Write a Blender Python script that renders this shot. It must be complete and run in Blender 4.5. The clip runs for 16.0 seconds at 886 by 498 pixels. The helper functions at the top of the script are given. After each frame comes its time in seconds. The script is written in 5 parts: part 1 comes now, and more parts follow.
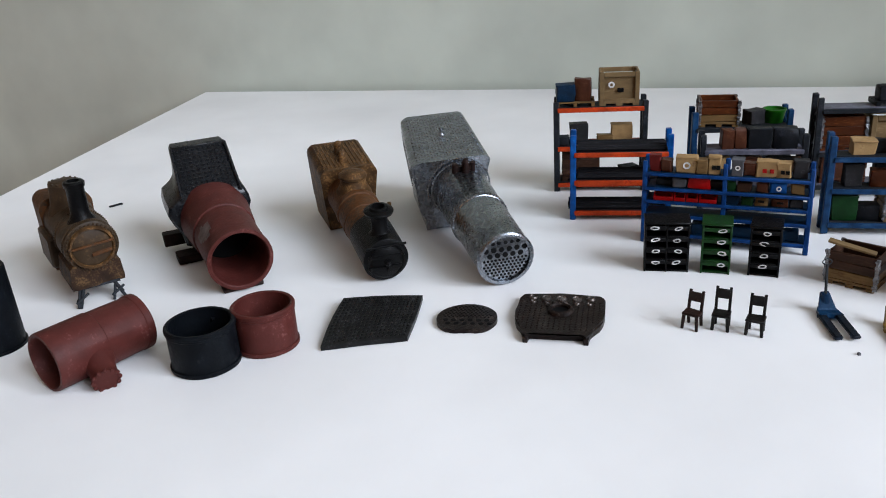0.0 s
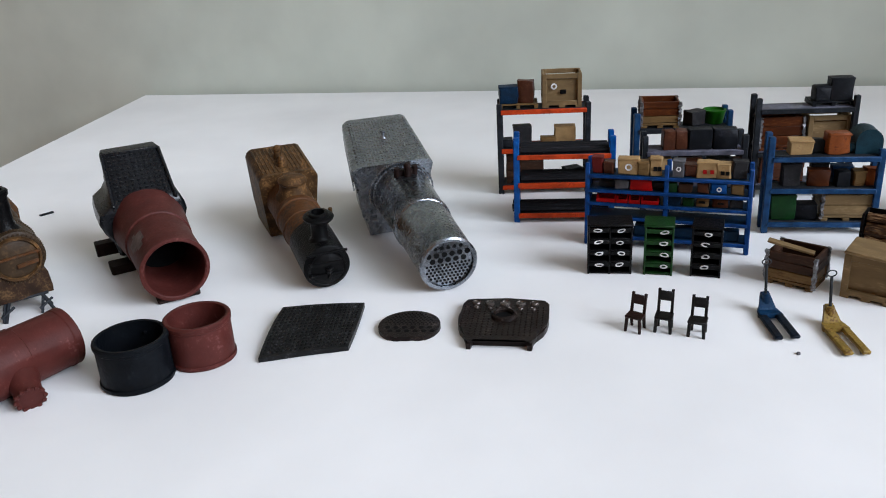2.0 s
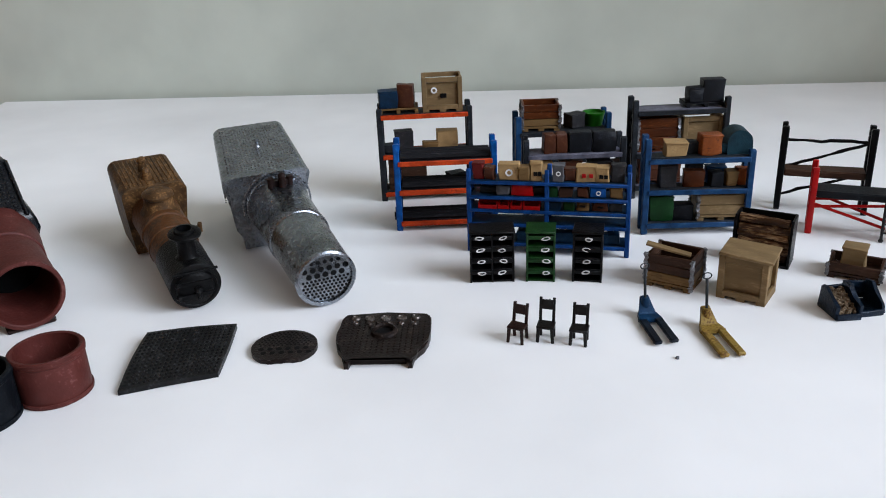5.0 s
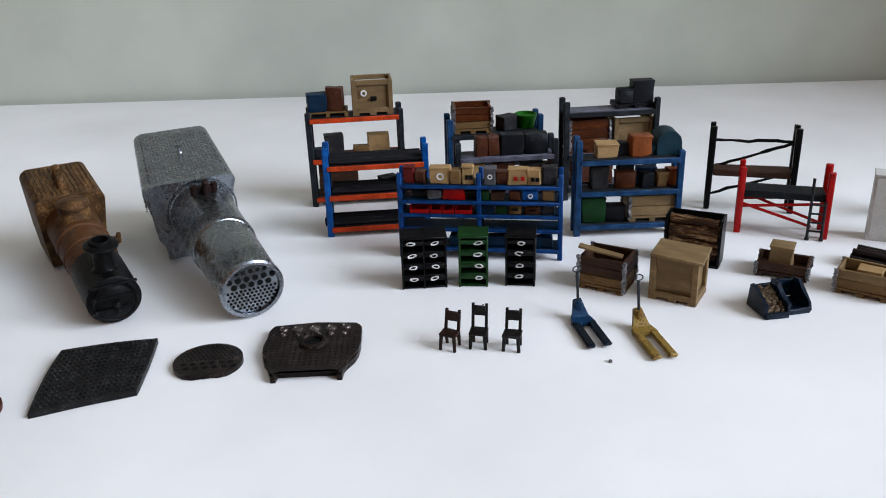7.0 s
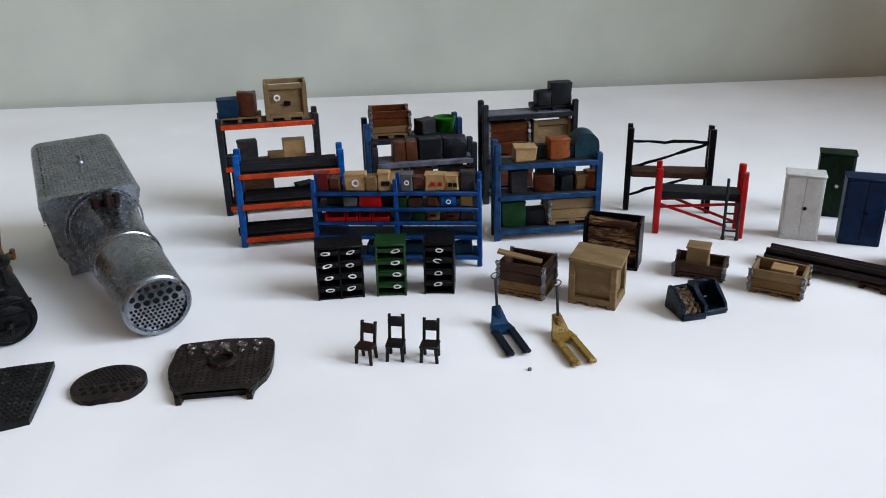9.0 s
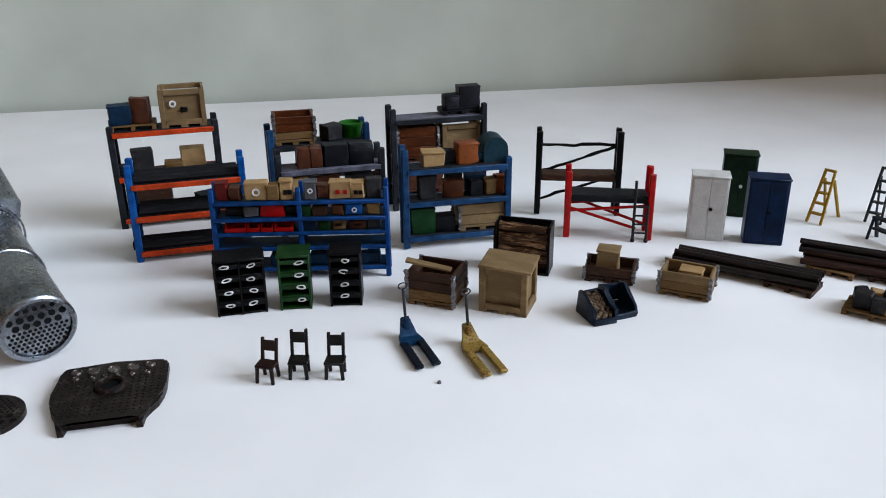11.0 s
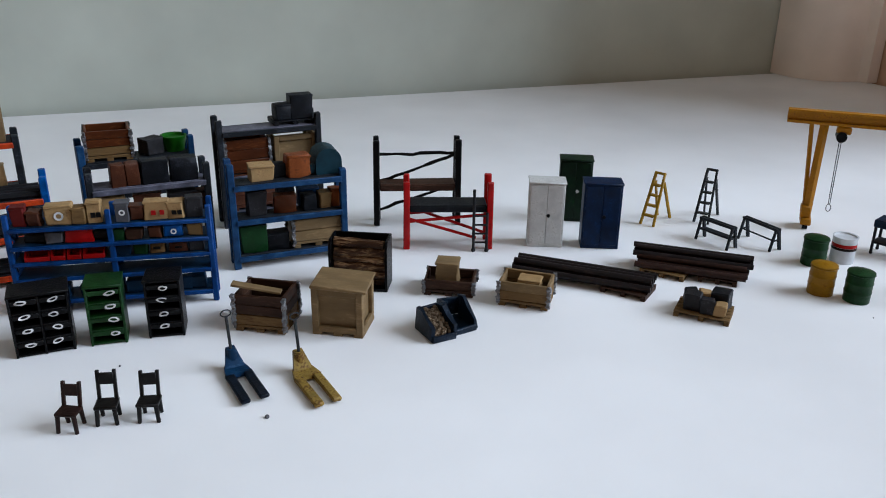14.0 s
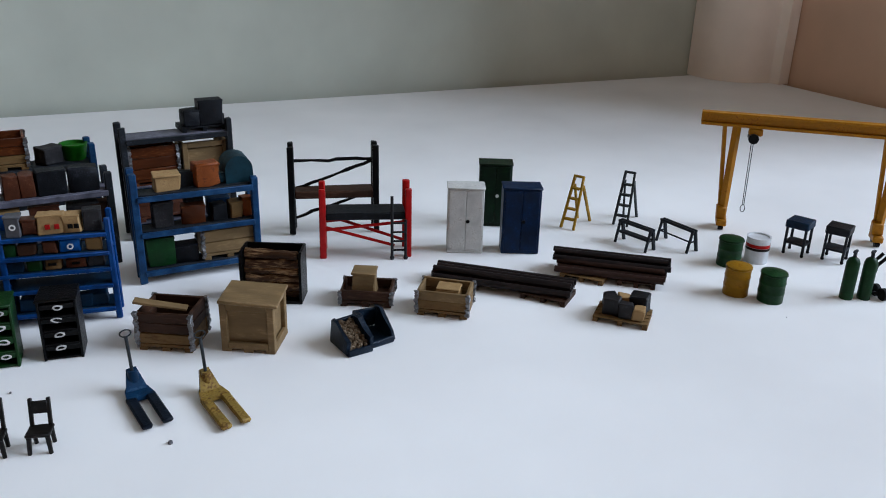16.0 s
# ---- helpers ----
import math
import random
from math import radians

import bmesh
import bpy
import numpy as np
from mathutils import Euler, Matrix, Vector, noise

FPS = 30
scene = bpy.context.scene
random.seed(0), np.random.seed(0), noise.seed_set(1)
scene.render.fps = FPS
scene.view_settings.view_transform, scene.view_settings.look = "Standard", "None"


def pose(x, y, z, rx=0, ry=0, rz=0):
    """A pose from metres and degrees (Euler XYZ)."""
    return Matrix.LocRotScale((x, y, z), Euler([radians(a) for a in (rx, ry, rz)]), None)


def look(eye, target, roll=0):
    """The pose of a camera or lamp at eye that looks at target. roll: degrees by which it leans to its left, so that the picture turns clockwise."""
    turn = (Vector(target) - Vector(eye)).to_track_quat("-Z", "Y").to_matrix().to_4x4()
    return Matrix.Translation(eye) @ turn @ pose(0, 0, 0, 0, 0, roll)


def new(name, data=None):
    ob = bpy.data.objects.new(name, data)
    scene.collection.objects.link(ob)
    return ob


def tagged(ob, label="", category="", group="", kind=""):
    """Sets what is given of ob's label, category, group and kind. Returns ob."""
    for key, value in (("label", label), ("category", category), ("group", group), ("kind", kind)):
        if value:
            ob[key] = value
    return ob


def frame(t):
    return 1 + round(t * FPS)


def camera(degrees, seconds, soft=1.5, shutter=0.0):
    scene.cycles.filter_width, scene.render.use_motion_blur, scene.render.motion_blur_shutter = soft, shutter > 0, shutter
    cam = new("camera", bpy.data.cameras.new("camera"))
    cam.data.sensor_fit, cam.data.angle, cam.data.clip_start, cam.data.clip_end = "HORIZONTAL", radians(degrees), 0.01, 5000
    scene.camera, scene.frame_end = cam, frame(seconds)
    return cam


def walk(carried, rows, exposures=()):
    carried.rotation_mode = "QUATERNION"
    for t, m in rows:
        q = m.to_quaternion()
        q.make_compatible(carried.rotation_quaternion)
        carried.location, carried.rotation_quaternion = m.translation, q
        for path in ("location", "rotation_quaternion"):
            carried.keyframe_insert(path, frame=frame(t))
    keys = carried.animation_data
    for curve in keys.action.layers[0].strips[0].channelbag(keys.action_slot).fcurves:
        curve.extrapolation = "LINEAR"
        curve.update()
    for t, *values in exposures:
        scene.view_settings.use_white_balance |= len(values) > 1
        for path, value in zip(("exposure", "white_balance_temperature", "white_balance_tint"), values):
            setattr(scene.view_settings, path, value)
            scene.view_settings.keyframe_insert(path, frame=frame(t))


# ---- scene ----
cam = camera(57.0, 16.0, soft=1.0)
CM = 0.01
# seconds, eye and target in centimetres, roll
PATH = [
    (0, (0.314, -0.960, 12.282), (-1.294, 26.792, 1.002), -3.85),
    (0.5, (0.389, -0.818, 12.267), (-0.748, 26.948, 0.965), -3.74),
    (1, (0.442, -0.716, 12.286), (-0.302, 27.045, 0.937), -3.63),
    (1.5, (0.582, -0.584, 12.226), (0.213, 27.193, 0.901), -3.56),
    (2, (0.678, -0.439, 12.200), (0.801, 27.337, 0.865), -3.43),
    (2.5, (0.756, -0.335, 12.202), (1.377, 27.424, 0.841), -3.31),
    (3, (0.844, -0.184, 12.218), (1.989, 27.539, 0.811), -3.19),
    (3.5, (0.958, -0.037, 12.188), (2.765, 27.646, 0.769), -2.99),
    (4, (1.169, 0.212, 12.182), (3.686, 27.822, 0.721), -2.81),
    (6.5, (1.863, 0.966, 12.076), (7.146, 28.152, 0.542), -2.10),
    (7, (1.989, 1.096, 12.040), (7.802, 28.178, 0.515), -1.96),
    (7.5, (2.144, 1.184, 12.045), (8.435, 28.151, 0.504), -1.86),
    (8, (2.314, 1.333, 11.987), (9.139, 28.177, 0.464), -1.76),
    (8.5, (2.463, 1.476, 11.974), (9.939, 28.143, 0.441), -1.56),
    (9, (2.710, 1.642, 11.962), (10.869, 28.103, 0.420), -1.40),
    (11.5, (3.639, 2.395, 11.719), (15.199, 27.619, 0.310), -0.38),
    (12, (3.865, 2.506, 11.688), (16.168, 27.388, 0.307), -0.18),
    (12.5, (4.091, 2.682, 11.606), (17.256, 27.154, 0.300), 0.13),
    (13, (4.353, 2.805, 11.631), (18.355, 26.808, 0.328), 0.44),
    (13.5, (4.626, 2.884, 11.648), (19.302, 26.486, 0.354), 0.63),
    (14, (4.853, 2.977, 11.650), (20.156, 26.184, 0.371), 0.86),
    (14.5, (5.070, 3.057, 11.641), (20.968, 25.877, 0.393), 1.05),
    (15, (5.287, 3.132, 11.645), (21.716, 25.580, 0.414), 1.23),
    (15.5, (5.474, 3.196, 11.647), (22.391, 25.288, 0.432), 1.43),
    (16, (5.654, 3.263, 11.619), (23.000, 25.040, 0.444), 1.59),
]
walk(cam, [(t, look([CM * v for v in eye], [CM * v for v in aim], roll)) for t, eye, aim, roll in PATH],
     [(0.0, -0.04, 6500, 10), (4.0, -0.08, 6480, 10), (8.0, -0.06, 6450, 10), (12.0, -0.21, 6320, 9), (16.0, -0.38, 6080, 8)])

# ---- world and light ----
world = bpy.data.worlds.new("world")
scene.world = world
world.use_nodes = True
wn, wl = world.node_tree.nodes, world.node_tree.links
sky = wn.new("ShaderNodeTexSky")
sky.sky_type, sky.sun_disc, sky.sun_elevation, sky.sun_rotation = "NISHITA", False, radians(35), radians(100)
wn["Background"].inputs["Strength"].default_value = 0.12
wl.new(sky.outputs["Color"], wn["Background"].inputs["Color"])

ROOM_TURN = 166.5                       # the back wall runs this way from the corner
CORNER = (70.8, 44.7)                   # room corner, centimetres


def room(u, v, z):
    """A place in the room: u along the back wall from the corner, v along the right wall towards the viewer (cm)."""
    a = radians(ROOM_TURN)
    return Vector((CORNER[0] + u * math.cos(a) - v * math.sin(a), CORNER[1] + u * math.sin(a) + v * math.cos(a), z))


def lamp_area(name, at, aim, w, h, power, colour):
    d = bpy.data.lights.new(name, "AREA")
    d.shape, d.size, d.size_y, d.energy, d.color = "RECTANGLE", w * CM, h * CM, power, colour
    o = new(name, d)
    o.matrix_world = look(at * CM, aim * CM)
    return o


WIN_U = -165.0                           # the window wall, unseen, far to the right; distance set to shape the light
WIN_V0, WIN_V1, WIN_Z0, WIN_Z1 = 35.0, 245.0, 55.0, 260.0
WIN_MID = ((WIN_V0 + WIN_V1) / 2, (WIN_Z0 + WIN_Z1) / 2)
# Unseen window: daylight inferred from shadows falling left, its size and place chosen.
lamp_area("window_daylight", room(WIN_U - 6, *WIN_MID), room(0, *WIN_MID), WIN_V1 - WIN_V0, WIN_Z1 - WIN_Z0, 192.0, (0.785, 0.868, 1.0))

# ---- materials ----


def mat(name, colour, rough=0.6, metal=0.0, wear=None, amount=0.35, grain=260.0, bump=0.25, stretch=(1, 1, 1), dark=0.5, spec=0.17, deep=True):
    """Paint, resin, wood or metal: two scales of tone, an optional worn second colour, and fine relief."""
    if deep:
        colour = tuple(0.82 * c ** 1.33 for c in colour)
        wear = wear and tuple(0.85 * c ** 1.3 for c in wear)
    m = bpy.data.materials.new(name)
    m.use_nodes = True
    n, l = m.node_tree.nodes, m.node_tree.links
    b = n["Principled BSDF"]
    b.inputs["Metallic"].default_value = metal
    b.inputs["Specular IOR Level"].default_value = spec
    tc, info, mp = n.new("ShaderNodeTexCoord"), n.new("ShaderNodeObjectInfo"), n.new("ShaderNodeMapping")
    mp.inputs["Scale"].default_value = stretch
    off = n.new("ShaderNodeVectorMath")
    off.operation = "ADD"
    l.new(tc.outputs["Object"], off.inputs[0])
    l.new(info.outputs["Random"], off.inputs[1])
    l.new(off.outputs[0], mp.inputs["Vector"])
    big, fine = n.new("ShaderNodeTexNoise"), n.new("ShaderNodeTexNoise")
    big.inputs["Scale"].default_value, big.inputs["Detail"].default_value = grain, 4
    fine.inputs["Scale"].default_value, fine.inputs["Detail"].default_value = grain * 6, 3
    for t in (big, fine):
        l.new(mp.outputs[0], t.inputs["Vector"])
    ramp = n.new("ShaderNodeMapRange")
    ramp.inputs[1].default_value, ramp.inputs[2].default_value = 0.3, 0.7
    ramp.inputs[3].default_value, ramp.inputs[4].default_value = dark, 1.15
    l.new(big.outputs["Fac"], ramp.inputs[0])
    tone = n.new("ShaderNodeMix")
    tone.data_type, tone.blend_type = "RGBA", "MULTIPLY"
    tone.inputs["Factor"].default_value = 1.0
    tone.inputs["A"].default_value = (*colour, 1)
    l.new(ramp.outputs[0], tone.inputs["B"])
    last = tone.outputs["Result"]
    if wear:
        edge = n.new("ShaderNodeMapRange")
        edge.inputs[1].default_value, edge.inputs[2].default_value = 0.62 - amount * 0.4, 0.72 - amount * 0.3
        add = n.new("ShaderNodeMath")
        add.operation = "MULTIPLY_ADD"
        add.inputs[1].default_value = 0.5
        l.new(fine.outputs["Fac"], add.inputs[0])
        half = n.new("ShaderNodeMath")
        half.operation = "MULTIPLY"
        half.inputs[1].default_value = 0.5
        l.new(big.outputs["Fac"], half.inputs[0])
        l.new(half.outputs[0], add.inputs[2])
        l.new(add.outputs[0], edge.inputs[0])
        mix = n.new("ShaderNodeMix")
        mix.data_type = "RGBA"
        mix.inputs["B"].default_value = (*wear, 1)
        l.new(edge.outputs[0], mix.inputs["Factor"])
        l.new(last, mix.inputs["A"])
        last = mix.outputs["Result"]
    l.new(last, b.inputs["Base Color"])
    rr = n.new("ShaderNodeMapRange")
    rr.inputs[3].default_value, rr.inputs[4].default_value = max(rough - 0.12, 0.05), min(rough + 0.15, 1)
    l.new(fine.outputs["Fac"], rr.inputs[0])
    l.new(rr.outputs[0], b.inputs["Roughness"])
    if bump:
        bp = n.new("ShaderNodeBump")
        bp.inputs["Strength"].default_value, bp.inputs["Distance"].default_value = bump, 0.0004
        l.new(fine.outputs["Fac"], bp.inputs["Height"])
        l.new(bp.outputs[0], b.inputs["Normal"])
    return m


TABLE = mat("white_laminate", (0.80, 0.80, 0.80), 0.42, grain=9, bump=0.03, dark=0.97, deep=False)
WALL = mat("sage_wall_paint", (0.49, 0.525, 0.46), 0.8, grain=14, bump=0.1, dark=0.94, deep=False)
CREAM = mat("cream_gloss_paint", (0.86, 0.78, 0.70), 0.45, grain=14, bump=0.05, dark=0.93, deep=False)
TANWALL = mat("warm_wall_paint", (0.68, 0.47, 0.34), 0.8, grain=10, bump=0.1, dark=0.92, deep=False)
# For unseen added walls, warm so that their bounce browns the shadows.
FILLWALL = mat("warm_fill_wall", (0.35, 0.215, 0.125), 0.85, grain=6, bump=0.1, dark=0.9, deep=False)
FLOORM = mat("floor_boards", (0.28, 0.17, 0.10), 0.6, grain=8, bump=0.1, dark=0.7, deep=False)
BLACK = mat("black_resin", (0.015, 0.015, 0.016), 0.34, wear=(0.045, 0.04, 0.036), amount=0.08, bump=0.5, spec=0.11)
SATIN = mat("satin_black_plastic", (0.016, 0.020, 0.026), 0.42, grain=160, bump=0.3, spec=0.09, wear=(0.04, 0.045, 0.05), amount=0.08)
OXIDE = mat("red_oxide_resin", (0.155, 0.050, 0.042), 0.52, wear=(0.24, 0.11, 0.10), amount=0.1, grain=180, bump=0.2, dark=0.8)
GREYSCUFF = mat("grey_primer_patch", (0.13, 0.098, 0.092), 0.6, grain=300, deep=False)
GLOSSBLACK = mat("gloss_black_resin", (0.016, 0.019, 0.025), 0.28, grain=160, bump=0.2, spec=0.35, wear=(0.03, 0.035, 0.04), amount=0.08)
ORANGERUST = mat("orange_rust", (0.22, 0.105, 0.042), 0.55, wear=(0.11, 0.075, 0.05), amount=0.4, grain=150, bump=0.5, dark=0.5)
OLDIRON = mat("grey_brown_iron", (0.115, 0.078, 0.048), 0.5, wear=(0.17, 0.11, 0.06), amount=0.18, grain=150, bump=0.35, dark=0.6)
RUSTBROWN = mat("weathered_rust", (0.185, 0.108, 0.05), 0.55, wear=(0.34, 0.205, 0.095), amount=0.24, grain=210, bump=0.5, dark=0.3)
DARKRUST = mat("dark_rust", (0.085, 0.048, 0.028), 0.65, wear=(0.19, 0.12, 0.06), amount=0.25, grain=220, bump=0.5, dark=0.5)
DKBROWN = mat("dark_brown_resin", (0.045, 0.022, 0.017), 0.55, grain=200, wear=(0.09, 0.05, 0.04), amount=0.1)
SILVER = mat("bare_white_metal", (0.295, 0.32, 0.355), 0.26, metal=1.0, wear=(0.17, 0.175, 0.185), amount=0.24, grain=120, bump=0.1, dark=0.6, deep=False)
IRON = mat("dark_cast_brown", (0.050, 0.036, 0.032), 0.36, metal=0.3, wear=(0.20, 0.165, 0.145), amount=0.12, grain=260, bump=0.5)
GUNMETAL = mat("drybrushed_black", (0.034, 0.034, 0.035), 0.38, wear=(0.12, 0.12, 0.125), amount=0.14, grain=280, bump=0.5, stretch=(1, 0.4, 1))
GAUGE = mat("brassy_grey_metal", (0.13, 0.11, 0.10), 0.28, metal=0.7, wear=(0.34, 0.31, 0.29), amount=0.2, grain=300, deep=False)
BINBLUE = mat("blackened_blue_paint", (0.010, 0.034, 0.066), 0.4, wear=(0.10, 0.13, 0.17), amount=0.16, grain=320, bump=0.5)
FORKNAVY = mat("navy_black_paint", (0.010, 0.022, 0.042), 0.4, wear=(0.05, 0.07, 0.10), amount=0.1)
# Near-black that paints in the shade inside bores and holes.
BORESHADE = mat("bore_shade", (0.008, 0.009, 0.011), 0.8, bump=0)
BLUE = mat("rack_blue_paint", (0.008, 0.11, 0.33), 0.5, wear=(0.03, 0.13, 0.34), amount=0.15)
BRIGHTBLUE = mat("bright_blue_paint", (0.008, 0.16, 0.46), 0.45, wear=(0.02, 0.23, 0.55), amount=0.15)
STEELBLUE = mat("steel_blue_paint", (0.03, 0.115, 0.25), 0.5, wear=(0.06, 0.14, 0.24), amount=0.2)
SLATE = mat("slate_grey_paint", (0.045, 0.052, 0.062), 0.55, wear=(0.09, 0.10, 0.12), amount=0.15)
LILAC = mat("grey_shelf_paint", (0.22, 0.22, 0.27), 0.42, wear=(0.31, 0.31, 0.37), amount=0.15)
ORANGE = mat("orange_beam_paint", (0.72, 0.125, 0.03), 0.5, wear=(0.45, 0.06, 0.02), amount=0.2)
BOARD = mat("charcoal_deck_boards", (0.028, 0.028, 0.034), 0.65, wear=(0.07, 0.07, 0.08), amount=0.15, stretch=(0.2, 1, 1))
TAN = mat("tan_card", (0.50, 0.355, 0.19), 0.6, wear=(0.38, 0.26, 0.14), amount=0.2, dark=0.8)
OCHREWOOD = mat("ochre_wood", (0.30, 0.20, 0.095), 0.6, wear=(0.19, 0.115, 0.05), amount=0.25, stretch=(0.25, 1, 1), dark=0.65)
KHAKI = mat("khaki_wood", (0.31, 0.225, 0.125), 0.6, wear=(0.39, 0.285, 0.165), amount=0.2, stretch=(0.3, 1, 1), dark=0.75)
BROWNBOX = mat("brown_box_paint", (0.15, 0.062, 0.034), 0.42, wear=(0.21, 0.10, 0.055), amount=0.15, dark=0.7)
RUSTBOX = mat("rust_orange_paint", (0.34, 0.12, 0.036), 0.38, wear=(0.18, 0.065, 0.025), amount=0.25, dark=0.7)
DKWOOD = mat("dark_stained_wood", (0.105, 0.056, 0.034), 0.6, wear=(0.15, 0.09, 0.06), amount=0.2, stretch=(0.25, 1, 1), dark=0.55)
REDWOOD = mat("reddish_brown_wood", (0.17, 0.062, 0.024), 0.36, wear=(0.27, 0.11, 0.04), amount=0.2, stretch=(0.3, 1, 1), dark=0.6)
# Pale streaks are lighter split wood, with glossy highlights painted into the colour.
LOGM = mat("rough_split_timber", (0.14, 0.072, 0.035), 0.5, wear=(0.5, 0.34, 0.2), amount=0.3, grain=330, bump=0.8, stretch=(0.18, 1, 1), dark=0.35)
GREYBOX = mat("grey_box_paint", (0.21, 0.21, 0.225), 0.55, wear=(0.14, 0.14, 0.15), amount=0.2)
DKGREY = mat("dark_grey_box_paint", (0.06, 0.058, 0.062), 0.55, wear=(0.10, 0.10, 0.105), amount=0.15)
CHARCOAL = mat("charcoal_box_paint", (0.022, 0.026, 0.034), 0.5, wear=(0.05, 0.055, 0.07), amount=0.12)
NAVY = mat("navy_box_paint", (0.008, 0.055, 0.11), 0.5, wear=(0.03, 0.08, 0.16), amount=0.15)
TEAL = mat("teal_tarpaulin", (0.022, 0.085, 0.115), 0.5, grain=240)
RED = mat("bright_red_paint", (0.52, 0.014, 0.014), 0.4, wear=(0.4, 0.01, 0.01), amount=0.2, dark=0.75)
MAROON = mat("maroon_paint", (0.20, 0.025, 0.02), 0.5, dark=0.75)
GREEN = mat("bright_green_paint", (0.035, 0.21, 0.018), 0.45, dark=0.7)
DKGREEN = mat("bottle_green_paint", (0.018, 0.085, 0.026), 0.42, wear=(0.03, 0.12, 0.04), amount=0.15, dark=0.75)
CABGREEN = mat("cabinet_green_paint", (0.022, 0.095, 0.024), 0.45, wear=(0.05, 0.15, 0.05), amount=0.12)
LOCKGREEN = mat("locker_green_paint", (0.010, 0.050, 0.018), 0.45, wear=(0.02, 0.085, 0.03), amount=0.12)
LOCKBLUE = mat("locker_blue_paint", (0.004, 0.045, 0.125), 0.42, wear=(0.008, 0.065, 0.18), amount=0.15)
LOCKGREY = mat("locker_pale_grey_paint", (0.52, 0.52, 0.50), 0.5, wear=(0.40, 0.39, 0.36), amount=0.2, dark=0.85, deep=False)
WHITEMARK = mat("white_marking_paint", (0.75, 0.75, 0.74), 0.6, bump=0, deep=False)
YELLOW = mat("crane_yellow_paint", (0.55, 0.285, 0.012), 0.42, wear=(0.36, 0.16, 0.01), amount=0.2, dark=0.8)
LADYELLOW = mat("ladder_yellow_paint", (0.55, 0.36, 0.035), 0.45, wear=(0.40, 0.25, 0.03), amount=0.2)
LADGREY = mat("ladder_grey_paint", (0.075, 0.085, 0.09), 0.5, wear=(0.13, 0.14, 0.15), amount=0.2)
MUSTARD = mat("mustard_resin", (0.44, 0.32, 0.10), 0.45, wear=(0.2, 0.115, 0.04), amount=0.34, dark=0.55)
TRUCKBLUE = mat("pallet_truck_blue", (0.014, 0.085, 0.18), 0.45, wear=(0.06, 0.14, 0.24), amount=0.2)
GREYROD = mat("grey_rod_paint", (0.08, 0.088, 0.095), 0.5)
CHAIRBROWN = mat("chair_brown_resin", (0.058, 0.027, 0.020), 0.45, grain=220, wear=(0.1, 0.055, 0.04), amount=0.12)
CHAIRBLACK = mat("chair_black_resin", (0.024, 0.020, 0.018), 0.45, grain=220, wear=(0.06, 0.05, 0.045), amount=0.12)
PIPEM = mat("dark_pipe_paint", (0.045, 0.034, 0.034), 0.5, wear=(0.085, 0.06, 0.055), amount=0.2, stretch=(0.2, 1, 1))
PIPEBROWN = mat("brown_pipe_paint", (0.085, 0.045, 0.034), 0.5, wear=(0.12, 0.07, 0.055), amount=0.2, stretch=(0.2, 1, 1))
DRUMYELLOW = mat("drum_yellow_paint", (0.42, 0.245, 0.015), 0.4, wear=(0.3, 0.15, 0.01), amount=0.2, dark=0.8)
TINWHITE = mat("tin_white_paint", (0.56, 0.58, 0.60), 0.4, dark=0.9, deep=False)
GRAVEL = mat("brown_scrap", (0.19, 0.135, 0.085), 0.7, wear=(0.38, 0.31, 0.23), amount=0.25, grain=500)
CHROME = mat("bright_strap_metal", (0.42, 0.43, 0.45), 0.35, metal=0.8, grain=500, bump=0.6, wear=(0.2, 0.17, 0.15), amount=0.3)
STEEL = mat("chain_steel", (0.30, 0.30, 0.31), 0.4, metal=0.7)
RUBBER = mat("black_rubber", (0.02, 0.019, 0.02), 0.7)

# ---- building helpers (centimetres) ----


def at(x, y, z=0.0, turn=0.0, tilt=0.0, side=0.0):
    return pose(x * CM, y * CM, z * CM, tilt, side, turn)


def thing(name, m, label, category, group="", kind=""):
    o = new(name)
    o.empty_display_size = 0.005
    o.matrix_world = m
    return tagged(o, label, category, group, kind)


def part(name, bm, material, parent=None, label="", uneven=0.0, smooth=True):
    """Links a bmesh, given in centimetres, as one mesh object under a thing or a part."""
    if uneven:
        seed = Vector((random.random() * 50, random.random() * 50, random.random() * 50))
        for v in bm.verts:
            v.co += (noise.noise_vector(v.co * 1.7 + seed) + 0.5 * noise.noise_vector(v.co * 6.0 + seed)) * uneven
    bmesh.ops.scale(bm, vec=(CM, CM, CM), verts=bm.verts)
    bmesh.ops.recalc_face_normals(bm, faces=bm.faces)
    me = bpy.data.meshes.new(name)
    bm.to_mesh(me)
    bm.free()
    me.materials.append(material)
    if smooth:
        me.shade_smooth()
        me.set_sharp_from_angle(angle=radians(38))
    o = new(name, me)
    o.parent = parent
    return tagged(o, label)


def bm_new():
    return bmesh.new()


def box(bm, x0, y0, z0, x1, y1, z1, bev=0.02, m=None):
    made = bmesh.ops.create_cube(bm, size=1.0)["verts"]
    for v in made:
        v.co = Vector((x0 + (v.co.x + 0.5) * (x1 - x0), y0 + (v.co.y + 0.5) * (y1 - y0), z0 + (v.co.z + 0.5) * (z1 - z0)))
        if m:
            v.co = m @ v.co
    if bev:
        edges = {e for v in made for e in v.link_edges}
        bmesh.ops.bevel(bm, geom=list(edges), offset=min(bev, 0.4 * min(abs(x1 - x0), abs(y1 - y0), abs(z1 - z0))), segments=1, affect="EDGES")
    return bm


